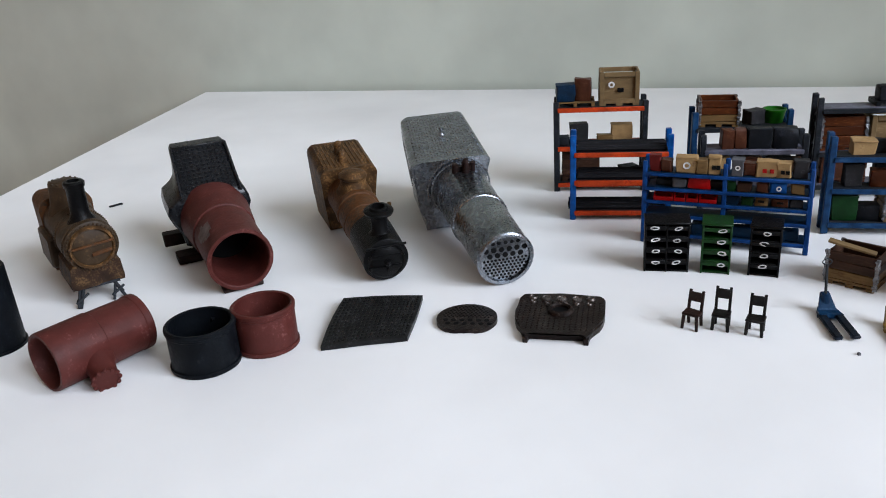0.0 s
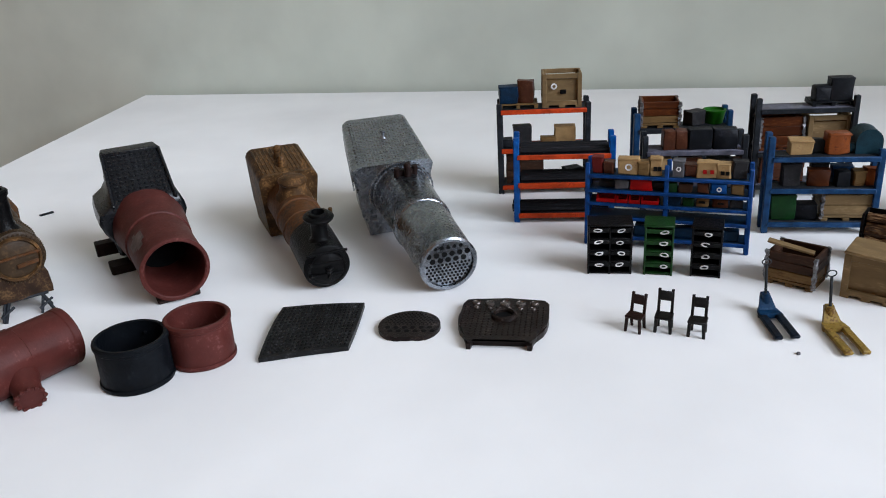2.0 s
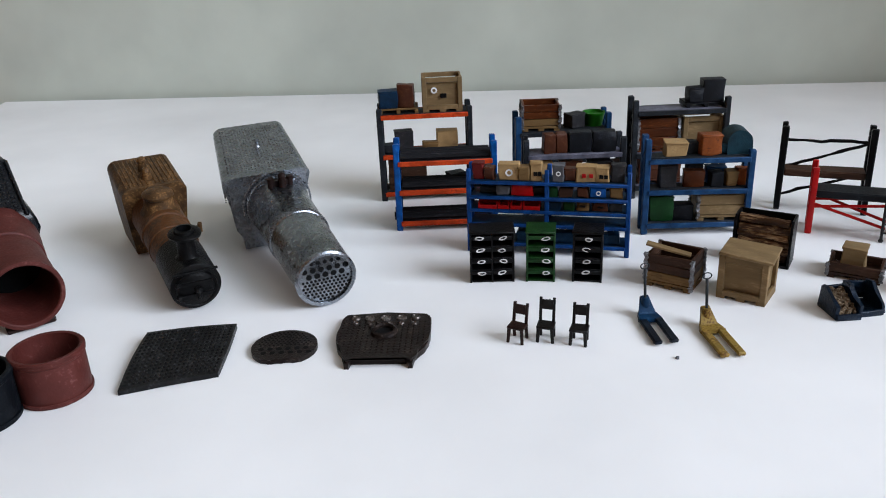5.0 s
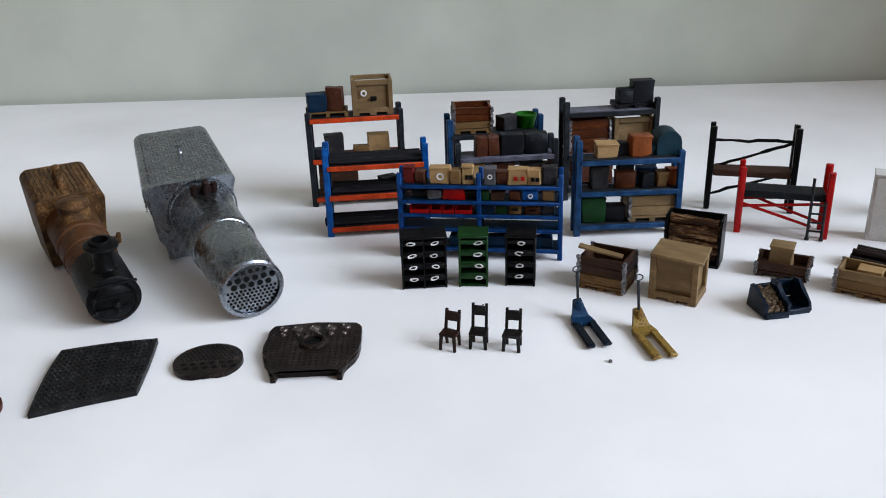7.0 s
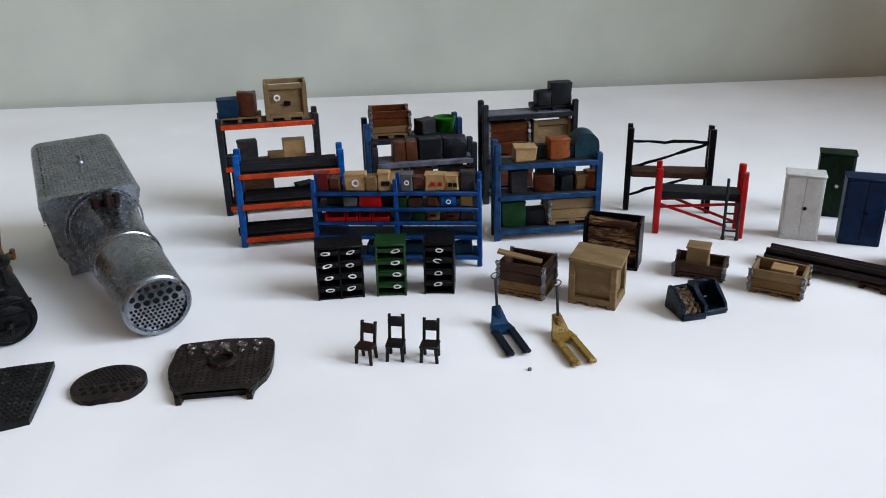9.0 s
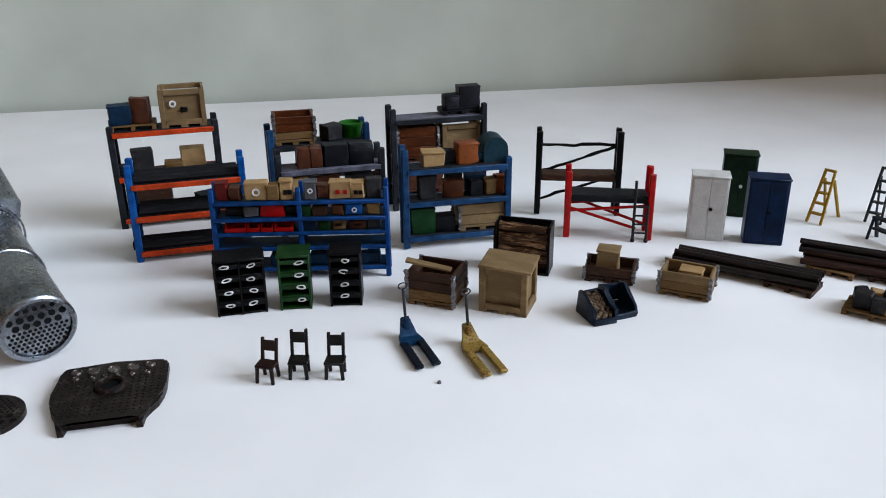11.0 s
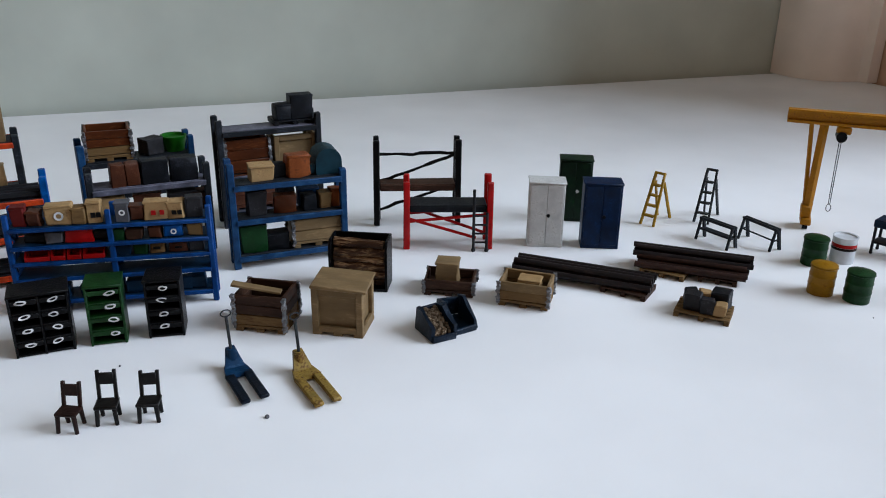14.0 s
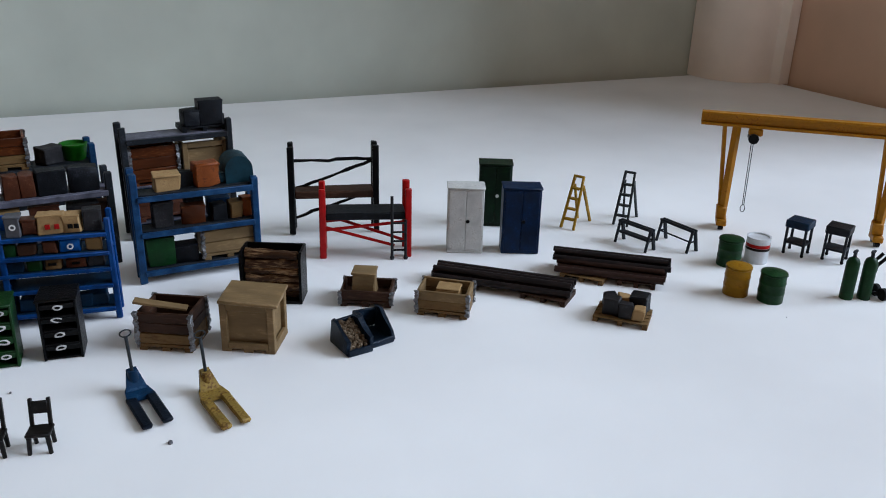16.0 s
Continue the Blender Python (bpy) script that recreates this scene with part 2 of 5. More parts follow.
def rod(bm, p, q, r, r2=None, seg=14):
    p, q = Vector(p), Vector(q)
    d = q - p
    m = Matrix.Translation((p + q) / 2) @ d.to_track_quat("Z", "Y").to_matrix().to_4x4()
    bmesh.ops.create_cone(bm, cap_ends=True, segments=seg, radius1=r, radius2=r if r2 is None else r2, depth=d.length, matrix=m)
    return bm


def beam(bm, p, q, w, h, bev=0.012):
    """A straight bar of section w by h from p to q."""
    p, q = Vector(p), Vector(q)
    d = q - p
    m = Matrix.Translation(p) @ d.to_track_quat("Y", "Z").to_matrix().to_4x4()
    return box(bm, -w / 2, 0, -h / 2, w / 2, d.length, h / 2, bev, m)


def lathe(bm, profile, p=(0, 0, 0), q=(0, 0, 1), seg=40):
    """Turns (radius, height) pairs round the axis from p towards q; the profile runs on without closing."""
    p, q = Vector(p), Vector(q)
    m = Matrix.Translation(p) @ (q - p).to_track_quat("Z", "Y").to_matrix().to_4x4()
    rings = []
    for r, h in profile:
        rings.append([bm.verts.new(m @ Vector((r * math.cos(2 * math.pi * k / seg), r * math.sin(2 * math.pi * k / seg), h))) for k in range(seg)] if r > 1e-6 else [bm.verts.new(m @ Vector((0, 0, h)))])
    for a, b in zip(rings, rings[1:]):
        for k in range(seg):
            j = (k + 1) % seg
            if len(a) == 1 and len(b) > 1:
                bm.faces.new((a[0], b[k], b[j]))
            elif len(b) == 1 and len(a) > 1:
                bm.faces.new((a[k], b[0], a[j]))
            elif len(a) > 1:
                bm.faces.new((a[k], b[k], b[j], a[j]))
    return bm


def prism(bm, outline, z0, z1, m=None):
    lo = [bm.verts.new((m or Matrix()) @ Vector((x, y, z0))) for x, y in outline]
    hi = [bm.verts.new((m or Matrix()) @ Vector((x, y, z1))) for x, y in outline]
    bm.faces.new(lo[::-1])
    bm.faces.new(hi)
    for k in range(len(lo)):
        j = (k + 1) % len(lo)
        bm.faces.new((lo[k], lo[j], hi[j], hi[k]))
    return bm


def dot(bm, p, r, seg=6):
    """A small ball of five rings."""
    c = Vector(p)
    lo, hi = bm.verts.new(c - Vector((0, 0, r))), bm.verts.new(c + Vector((0, 0, r)))
    rings = []
    for a in (-0.785, 0.0, 0.785):
        rings.append([bm.verts.new(c + r * Vector((math.cos(a) * math.cos(2 * math.pi * k / seg), math.cos(a) * math.sin(2 * math.pi * k / seg), math.sin(a)))) for k in range(seg)])
    for k in range(seg):
        j = (k + 1) % seg
        bm.faces.new((lo, rings[0][j], rings[0][k]))
        bm.faces.new((hi, rings[2][k], rings[2][j]))
        for u, v in zip(rings, rings[1:]):
            bm.faces.new((u[k], u[j], v[j], v[k]))
    return bm


def rot_box(bm, c, size, turn=0.0, bev=0.03, tilt=0.0):
    """A box standing on c, turned round z."""
    m = Matrix.Translation(c) @ Matrix.Rotation(radians(turn), 4, "Z") @ Matrix.Rotation(radians(tilt), 4, "Y")
    w, d, h = size
    return box(bm, -w / 2, -d / 2, 0, w / 2, d / 2, h, bev, m)


# ---- setting ----
def slab(name, pts, z0, z1, material, label, category):
    bm = prism(bm_new(), [(p.x, p.y) for p in pts], z0, z1)
    return tagged(part(name, bm, material, None, smooth=False), label, category, kind="structure")


# Floor and ceiling are out of view, added to close the room.
FLOOR_Z, CEIL_Z = -75.0, 285.0
WHOLE = [room(WIN_U - 14, -14, 0), room(292, -14, 0), room(292, 400, 0), room(WIN_U - 14, 400, 0)]
slab("floor", WHOLE, FLOOR_Z - 5, FLOOR_Z, FLOORM, "unseen dark brown floor added under the table", "floor")
slab("ceiling", WHOLE, CEIL_Z, CEIL_Z + 5, LOCKGREY, "unseen plain white ceiling added to close the room", "ceiling")


def wall(name, u0, v0, u1, v1, material, label):
    slab(name, [room(u0, v0, 0), room(u1, v0, 0), room(u1, v1, 0), room(u0, v1, 0)], FLOOR_Z, CEIL_Z, material, label, "wall")


wall("wall_north", -12, -12, 292, 0, WALL, "sage grey painted wall behind the table")
# East wall stops short so light from the added bay reaches the table.
wall("wall_east", -12, 0, 0, 29, TANWALL, "short warm tan wall beside the table")
wall("wall_recess", WIN_U, -12, -12, 0, FILLWALL, "unseen warm wall of an added window bay")
wall("wall_west", 280, 0, 292, 400, FILLWALL, "unseen room wall, coloured warm for the fill light")
wall("wall_south", WIN_U - 12, 388, 280, 400, FILLWALL, "unseen room wall, coloured warm for the fill light")
# Unseen wall with an opening, added to hold the daylight lamp.
bay = bm_new()
for v0, v1, z0, z1 in ((-12, WIN_V0, FLOOR_Z, CEIL_Z), (WIN_V1, 388, FLOOR_Z, CEIL_Z), (WIN_V0, WIN_V1, FLOOR_Z, WIN_Z0), (WIN_V0, WIN_V1, WIN_Z1, CEIL_Z)):
    prism(bay, [(p.x, p.y) for p in (room(WIN_U - 12, v0, 0), room(WIN_U, v0, 0), room(WIN_U, v1, 0), room(WIN_U - 12, v1, 0))], z0, z1)
tagged(part("wall_window", bay, FILLWALL, None, smooth=False), "unseen warm wall added round the window opening", "wall", kind="structure")
win = thing("window_1", at(*room(WIN_U - 3, WIN_V0, WIN_Z0), turn=ROOM_TURN + 90), "unseen white window frame added in front of the daylight lamp", "window", kind="structure")
wf = bm_new()
WW, WH = WIN_V1 - WIN_V0, WIN_Z1 - WIN_Z0
for x0, z0, x1, z1 in ((0, 0, 5, WH), (WW - 5, 0, WW, WH), (5, 0, WW - 5, 5), (5, WH - 5, WW - 5, WH), (WW / 2 - 2, 5, WW / 2 + 2, WH - 5)):
    box(wf, x0, -2, z0, x1, 2, z1, 0.3)
part("window_frame", wf, LOCKGREY, win)

# curved cream upright in the corner
pil = bm_new()
outline = [room(0.1, 0.1, 0), room(0.1, 6.4, 0), room(1.1, 6.4, 0), room(1.3, 5.6, 0)]
for k in range(10):
    a = radians(90 * k / 9)
    outline.append(room(1.5 + 3.7 * math.sin(a), 1.6 + 3.9 * math.cos(a), 0))
outline += [room(5.2, 0.1, 0)]
prism(pil, [(p.x, p.y) for p in outline], 0.02, CEIL_Z - 0.05)
tagged(part("trim", pil, CREAM, None), "cream painted rounded upright in the corner of the room", "trim", kind="structure")

table = thing("table", at(0, 0, FLOOR_Z), "large white laminate table standing against the wall", "table")
t_out = [room(0.6, 0.6, 0), room(95.8, 0.6, 0), Vector((-25.6, 38.0, 0)), Vector((-33.0, -38.0, 0)), room(0.6, 106, 0)]
top = prism(bm_new(), [(p.x, p.y) for p in t_out], -FLOOR_Z - 2.4, -FLOOR_Z)
part("tabletop", top, TABLE, table, "smooth white tabletop with small scuffs", smooth=False)
for u, v in ((6, 8), (84, 8), (6, 96), (86, 84)):
    p = room(u, v, 0)
    part("leg", box(bm_new(), p.x - 2.5, p.y - 2.5, 0, p.x + 2.5, p.y + 2.5, -FLOOR_Z - 2.4, 0.3), LOCKGREY, table)
for x, y, r in ((10.76, 19.82, 0.16), (8.25, 24.3, 0.09), (29.2, 14.9, 0.05)):
    c = thing("crumb", at(x, y), "tiny dark crumb lying on the white table", "crumb", "crumbs on the table")
    part("grain", dot(bm_new(), (0, 0, 0.03), r * 0.4), GREYBOX, c, uneven=0.02)

sliver = thing("crumb", at(-18.0, 36.9, 0, 40), "small dark sliver lying on the white table", "crumb", "crumbs on the table")
part("grain", box(bm_new(), -0.32, -0.08, 0, 0.32, 0.08, 0.09, 0.03), SLATE, sliver, uneven=0.03)

# ---- boilers ----


def rivet_ring(bm, y, r, n, s, axis_z=0.0, lo=0.0, hi=360.0):
    for k in range(n):
        a = radians(lo + (hi - lo) * k / n)
        dot(bm, (r * math.cos(a), y, axis_z + r * math.sin(a)), s, 5)


def arch(w, top, bottom, bulge, n=10, corner=0.35):
    """Front outline of a firebox in x and z, with rounded shoulders and waisted sides."""
    pts = [(-w / 2 + bulge, bottom), (w / 2 - bulge, bottom), (w / 2 - bulge * 0.6, bottom * 0.45)]
    for k in range(n + 1):
        a = radians(90 * k / n)
        pts.append((w / 2 - corner + corner * math.cos(a), top - corner + corner * math.sin(a)))
    for k in range(n + 1):
        a = radians(90 + 90 * k / n)
        pts.append((-w / 2 + corner + corner * math.cos(a), top - corner + corner * math.sin(a)))
    pts.append((-w / 2 + bulge * 0.6, bottom * 0.45))
    return pts


ALONG = Matrix(((1, 0, 0, 0), (0, 0, 1, 0), (0, 1, 0, 0), (0, 0, 0, 1)))    # outline x, z; length along y


def silver_boiler():
    o = thing("model_boiler", at(0.97, 25.42, 1.05, 16.6, 8.5), "bare white-metal model locomotive boiler with riveted square firebox", "model boiler", "model boilers")
    R, L = 1.02, 6.0
    b = lathe(bm_new(), [(0.90, 0.06), (0.90, 0.0), (0.99, -0.02), (R + 0.03, 0.04), (R + 0.03, 0.14), (R, 0.18), (R + 0.05, 2.95), (R + 0.09, 2.98), (R + 0.09, 3.24), (R + 0.07, 3.27), (R + 0.15, L)], (0, 0, 0), (0, 1, 0), 56)
    part("barrel", b, SILVER, o)
    # tube plate; its holes are flat dark discs painted as shade
    part("tube_plate", lathe(bm_new(), [(0.0, 0.10), (0.91, 0.10)], (0, 0, 0), (0, 1, 0), 40), SILVER, o, "grey metal plate drilled for boiler tubes")
    holes = bm_new()
    for row in range(2):
        for k in range(6):
            x = (k - 2.5 + 0.5 * row) * 0.245
            if abs(x) < 0.70:
                lathe(holes, [(0.0, 0.0), (0.088, 0.0), (0.088, 0.02)], (x, 0.085, 0.33 - row * 0.2), (x, 1.0, 0.33 - row * 0.2), 10)
    for k in range(5):
        x = (k - 2) * 0.2
        lathe(holes, [(0.0, 0.0), (0.062, 0.0), (0.062, 0.02)], (x, 0.085, 0.56), (x, 1.0, 0.56), 8)
    for row in range(7):
        for k in range(12):
            x = (k - 5.5 + 0.5 * (row % 2)) * 0.122
            z = -0.03 - row * 0.108
            if x * x + z * z < 0.74 ** 2:
                lathe(holes, [(0.0, 0.0), (0.042, 0.0), (0.042, 0.02)], (x, 0.085, z), (x, 1.0, z), 8)
    for v in holes.verts:
        v.co.x, v.co.z = v.co.x * 1.15, v.co.z * 1.15
    tagged(part("tube_nest", holes, BORESHADE, o, "flat dark discs for the shade in tube holes"), kind="stuff")
    rim = bm_new()
    rivet_ring(rim, 3.05, R + 0.09, 76, 0.038)
    rivet_ring(rim, 3.18, R + 0.09, 76, 0.038)
    rivet_ring(rim, L - 0.12, R + 0.16, 64, 0.045)
    rivet_ring(rim, L - 0.02, R + 0.30, 66, 0.045, 0, -15, 195)
    tagged(part("rivet_row", rim, SILVER, o, smooth=False), kind="stuff")
    part("joint_ring", lathe(bm_new(), [(R + 0.1, -0.14), (R + 0.19, -0.12), (R + 0.21, -0.05), (R + 0.24, 0.05)], (0, L, 0), (0, L + 1, 0), 56), SILVER, o)
    f = prism(bm_new(), arch(2.66, 1.32, -1.85, 0.22), L, L + 5.1, ALONG)
    for v in f.verts:
        v.co.x = v.co.x * (1.28 - 0.03 * (v.co.y - L)) - 0.3 + 0.1 * (v.co.y - L)
        if v.co.z < -0.4:
            v.co.x = (v.co.x + 0.1) * 0.78 - 0.1
        if v.co.z < 0:
            v.co.z -= (v.co.y - L) * 0.148
    bmesh.ops.bevel(f, geom=[e for e in f.edges if abs(e.verts[0].co.y - e.verts[1].co.y) < 1e-4], offset=0.2, segments=4, affect="EDGES")
    part("firebox", f, SILVER, o)
    stay = bm_new()
    for i in range(22):
        for j in range(26):
            dot(stay, (-1.1 + i * 0.105, L + 0.4 + j * 0.17, 1.318), 0.03, 5)
    for i in range(26):
        for j in range(4):
            side = 1.318 - 0.072 * (0.77 - 0.2 * j)
            dot(stay, (-side, L + 0.4 + i * 0.17, 0.2 + 0.2 * j), 0.03, 5)
            dot(stay, (side, L + 0.4 + i * 0.17, 0.2 + 0.2 * j), 0.03, 5)
    for v in stay.verts:
        v.co.x = v.co.x * (1.28 - 0.03 * (v.co.y - L)) - 0.3 + 0.1 * (v.co.y - L)
    tagged(part("stay_field", stay, SILVER, o, "rows of tiny stay heads", smooth=False), kind="stuff")
    k = lathe(bm_new(), [(0.18, 0), (0.13, 0.08), (0.07, 0.12), (0.07, 0.2), (0.11, 0.24), (0.1, 0.32), (0, 0.36)], (0.0, L + 2.7, 1.31), (0, L + 2.7, 3), 16)
    part("valve_knob", k, SILVER, o)
    v = bm_new()
    beam(v, (-0.42, L - 0.75, R + 0.2), (0.42, L - 0.7, R + 0.2), 0.22, 0.24)
    for x in (-0.3, 0.3):
        rod(v, (x * 1.2, L - 0.75, R - 0.02), (x * 1.2, L - 0.75, R + 0.42), 0.12)
    rod(v, (0.02, L - 0.95, R + 0.0), (0.02, L - 0.95, R + 0.52), 0.16, 0.12)
    dot(v, (0.02, L - 0.95, R + 0.56), 0.14, 8)
    beam(v, (-0.1, L - 1.2, R + 0.02), (0.14, L - 0.5, R + 0.1), 0.22, 0.14)
    part("clack_valve", v, DKBROWN, o, "dark brown valve casting", uneven=0.02)
    return o


def brown_boiler():
    o = thing("model_boiler", at(-3.35, 26.3, 0.86, 21.0, 9.0), "weathered rust-brown model boiler with black smokebox and chimney", "model boiler", "model boilers")
    R, L = 0.85, 5.7
    part("smokebox", lathe(bm_new(), [(0, -0.06), (0.5, -0.05), (0.58, 0.0), (0.76, 0.0), (R, 0.05), (R, 2.1), (R - 0.05, 2.12)], (0, 0, 0), (0, 1, 0), 44), BLACK, o, "black painted smokebox")
    d = bm_new()
    lathe(d, [(0, -0.16), (0.5, -0.1), (0.62, -0.03), (0.66, -0.06), (0.7, -0.06), (0.72, 0.02)], (0, 0, -0.05), (0, 1, -0.05), 32)
    for z in (0.26, -0.2):
        beam(d, (-0.62, -0.13, z), (0.5, -0.17, z), 0.09, 0.1)
        dot(d, (-0.64, -0.12, z), 0.09, 8)
    beam(d, (0.0, -0.22, -0.34), (0.1, -0.22, 0.08), 0.1, 0.1)
    dot(d, (0.0, -0.22, 0.0), 0.13, 8)
    beam(d, (-0.75, -0.06, 0.62), (0.75, -0.06, 0.62), 0.08, 0.08)
    part("smokebox_door", d, BLACK, o, uneven=0.015)
    c = lathe(bm_new(), [(0.46, -0.1), (0.36, 0.03), (0.31, 0.1), (0.3, 0.72), (0.36, 0.78), (0.52, 0.82), (0.55, 0.9), (0.5, 0.95), (0.36, 0.97), (0.34, 1.06), (0.24, 1.08), (0.2, 0.8), (0.0, 0.8)], (0, 0.75, R - 0.06), (0, 0.75, 3), 28)
    part("chimney", c, BLACK, o, "black flared chimney", uneven=0.01)
    part("barrel", lathe(bm_new(), [(R - 0.06, 2.1), (R - 0.02, 2.12), (R, 2.9), (R + 0.035, 2.93), (R + 0.035, 3.1), (R, 3.13), (R + 0.01, 3.9), (R + 0.06, 3.95), (R + 0.07, 4.2), (R + 0.02, 4.25), (R + 0.06, L)], (0, 0, 0), (0, 1, 0), 44), ORANGERUST, o, "rusty brown barrel", uneven=0.015)
    part("dome", lathe(bm_new(), [(0.72, -0.2), (0.54, 0.08), (0.5, 0.42), (0.56, 0.48), (0.56, 0.58), (0.46, 0.66), (0.2, 0.7), (0, 0.7)], (0, 4.7, R - 0.05), (0, 4.7, 3), 24), RUSTBROWN, o, uneven=0.03)
    f = prism(bm_new(), arch(2.4, 1.2, -1.6, 0.24, corner=0.34), L, L + 2.9, ALONG)
    for v in f.verts:
        v.co.x += 0.06
        if v.co.z < 0:
            v.co.z -= (v.co.y - L) * 0.155
    bmesh.ops.bevel(f, geom=[e for e in f.edges if abs(e.verts[0].co.y - e.verts[1].co.y) < 1e-4], offset=0.1, segments=2, affect="EDGES")
    part("firebox", f, RUSTBROWN, o, uneven=0.02)
    for k in range(13):
        x = 0.06 + (k - 6) * 0.16
        if abs(x - 0.06) > 0.1:
            part("rib", beam(bm_new(), (x, L + 0.2, 1.19), (x, L + 2.75, 1.19), 0.075, 0.07, 0.025), RUSTBROWN, o)
    s = bm_new()
    rod(s, (0, L + 0.8, 1.15), (0, L + 0.8, 1.46), 0.2, 0.16)
    dot(s, (0, L + 0.8, 1.5), 0.17, 10)
    rod(s, (0, L + 1.6, 1.15), (0, L + 1.6, 1.55), 0.19, 0.15)
    dot(s, (0, L + 1.6, 1.62), 0.18, 10)
    beam(s, (0, L + 0.7, 1.3), (0.1, L + 1.7, 1.34), 0.12, 0.14)
    part("safety_valve", s, RUSTBROWN, o, uneven=0.03)
    w = bm_new()
    rod(w, (R - 0.05, 3.0, 0.5), (R + 0.16, 2.95, 0.55), 0.12)
    rod(w, (R + 0.14, 2.95, 0.4), (R + 0.14, 2.95, 0.75), 0.08)
    part("clack_valve", w, RUSTBROWN, o, uneven=0.02)
    return o


def red_boiler():
    o = thing("model_boiler", at(-8.58, 25.95, 1.28, 27.6, 5.0), "red oxide model boiler barrel with glossy black riveted firebox", "model boiler", "model boilers")
    R, L = 1.2, 4.5
    part("barrel", lathe(bm_new(), [(R - 0.16, 2.6), (R - 0.16, 0.0), (R - 0.12, -0.04), (R, -0.02), (R, 0.14), (R - 0.04, 0.17), (R - 0.03, 2.5), (R + 0.03, 2.53), (R + 0.22, L)], (0, 0, 0), (0, 1, 0), 56), OXIDE, o, uneven=0.012)
    # Dark disc across the barrel, standing in for its shaded depth.
    part("inner_wall", lathe(bm_new(), [(0, 2.55), (R - 0.15, 2.55)], (0, 0, 0), (0, 1, 0), 32), BORESHADE, o)
    patch = bm_new()
    for i in range(7):
        for j in range(8):
            a = radians(118 + i * 7)
            pts = [(R + 0.012, a, 0.55 + j * 0.17), (R + 0.012, a + radians(7), 0.55 + j * 0.17), (R + 0.012, a + radians(7), 0.72 + j * 0.17), (R + 0.012, a, 0.72 + j * 0.17)]
            if (i - 3) ** 2 / 10 + (j - 4) ** 2 / 15 + 0.5 * random.random() < 1.0:
                patch.faces.new([patch.verts.new((r * math.cos(b), y, r * math.sin(b))) for r, b, y in pts])
    part("primer_patch", patch, GREYSCUFF, o, "scuffed grey primer patch")
    # waisted wrapper with a sloping, studded throat plate
    levels = [(-1.0, 1.15), (-0.5, 1.22), (0.0, 1.5), (0.4, 1.64), (0.75, 1.58), (1.0, 1.34), (1.25, 1.18), (1.8, 1.13), (2.44, 1.11), (2.56, 1.05)]
    w = bm_new()
    rings = []
    for z, hw in levels:
        y0 = L - 0.3 + max(0.0, z - 0.95) * 1.22
        y1 = L + 2.15
        ys = [y0, y0 + 0.1, (y0 + y1) / 2, y1]
        xs = [hw - 0.1, hw, hw, hw - 0.06]
        lean = -0.14 if z < 0.9 else 0.0
        rings.append([w.verts.new((lean - x, y, z)) for x, y in zip(xs, ys)] + [w.verts.new((lean + x, y, z)) for x, y in zip(xs[::-1], ys[::-1])])
    for a, b in zip(rings, rings[1:]):
        for k in range(8):
            w.faces.new((a[k], a[(k + 1) % 8], b[(k + 1) % 8], b[k]))
    w.faces.new(rings[0][::-1])
    w.faces.new(rings[-1])
    part("firebox", w, GLOSSBLACK, o, "glossy black firebox wrapper", uneven=0.02)
    flange = bm_new()
    for x in (-1.1, 1.1):
        beam(flange, (x * 1.06, L - 0.28, 1.0), (x * 0.98, L + 1.58, 2.5), 0.11, 0.16, 0.03)
    beam(flange, (-1.1, L + 1.6, 2.5), (1.1, L + 1.6, 2.5), 0.14, 0.12, 0.03)
    part("flange", flange, GLOSSBLACK, o, uneven=0.02)
    m = Matrix.Translation((0, L - 0.26, 0.98)) @ Matrix.Rotation(radians(39.3), 4, "X")
    st = bm_new()
    for i in range(9):
        for j in range(11):
            c = m @ Vector((-0.88 + i * 0.22, 0.25 + j * 0.195, -0.02))
            rot_box(st, c, (0.14, 0.09, 0.09), 0, 0.02)
    tagged(part("stay_field", st, GLOSSBLACK, o, "rows of raised stay heads"), kind="stuff")
    for y0, z0, w in ((0.15, -1.30, 0.75),):
        part("saddle", box(bm_new(), -w, y0, -1.32, w, y0 + 0.5, -1.12, 0.05), DKBROWN, o, "dark brown front saddle", uneven=0.03)
    lug = bm_new()
    box(lug, -1.75, L - 0.6, -1.60, 0.9, L + 0.1, -1.25, 0.04)
    box(lug, -2.0, L + 1.2, -1.55, 0.6, L + 1.7, -1.0, 0.04)
    box(lug, -1.0, L - 0.4, -1.5, 0.9, L + 1.7, -0.7, 0.05)
    part("ash_pan", lug, DKBROWN, o, "dark brown ash pan and frame lugs", uneven=0.03)
    return o


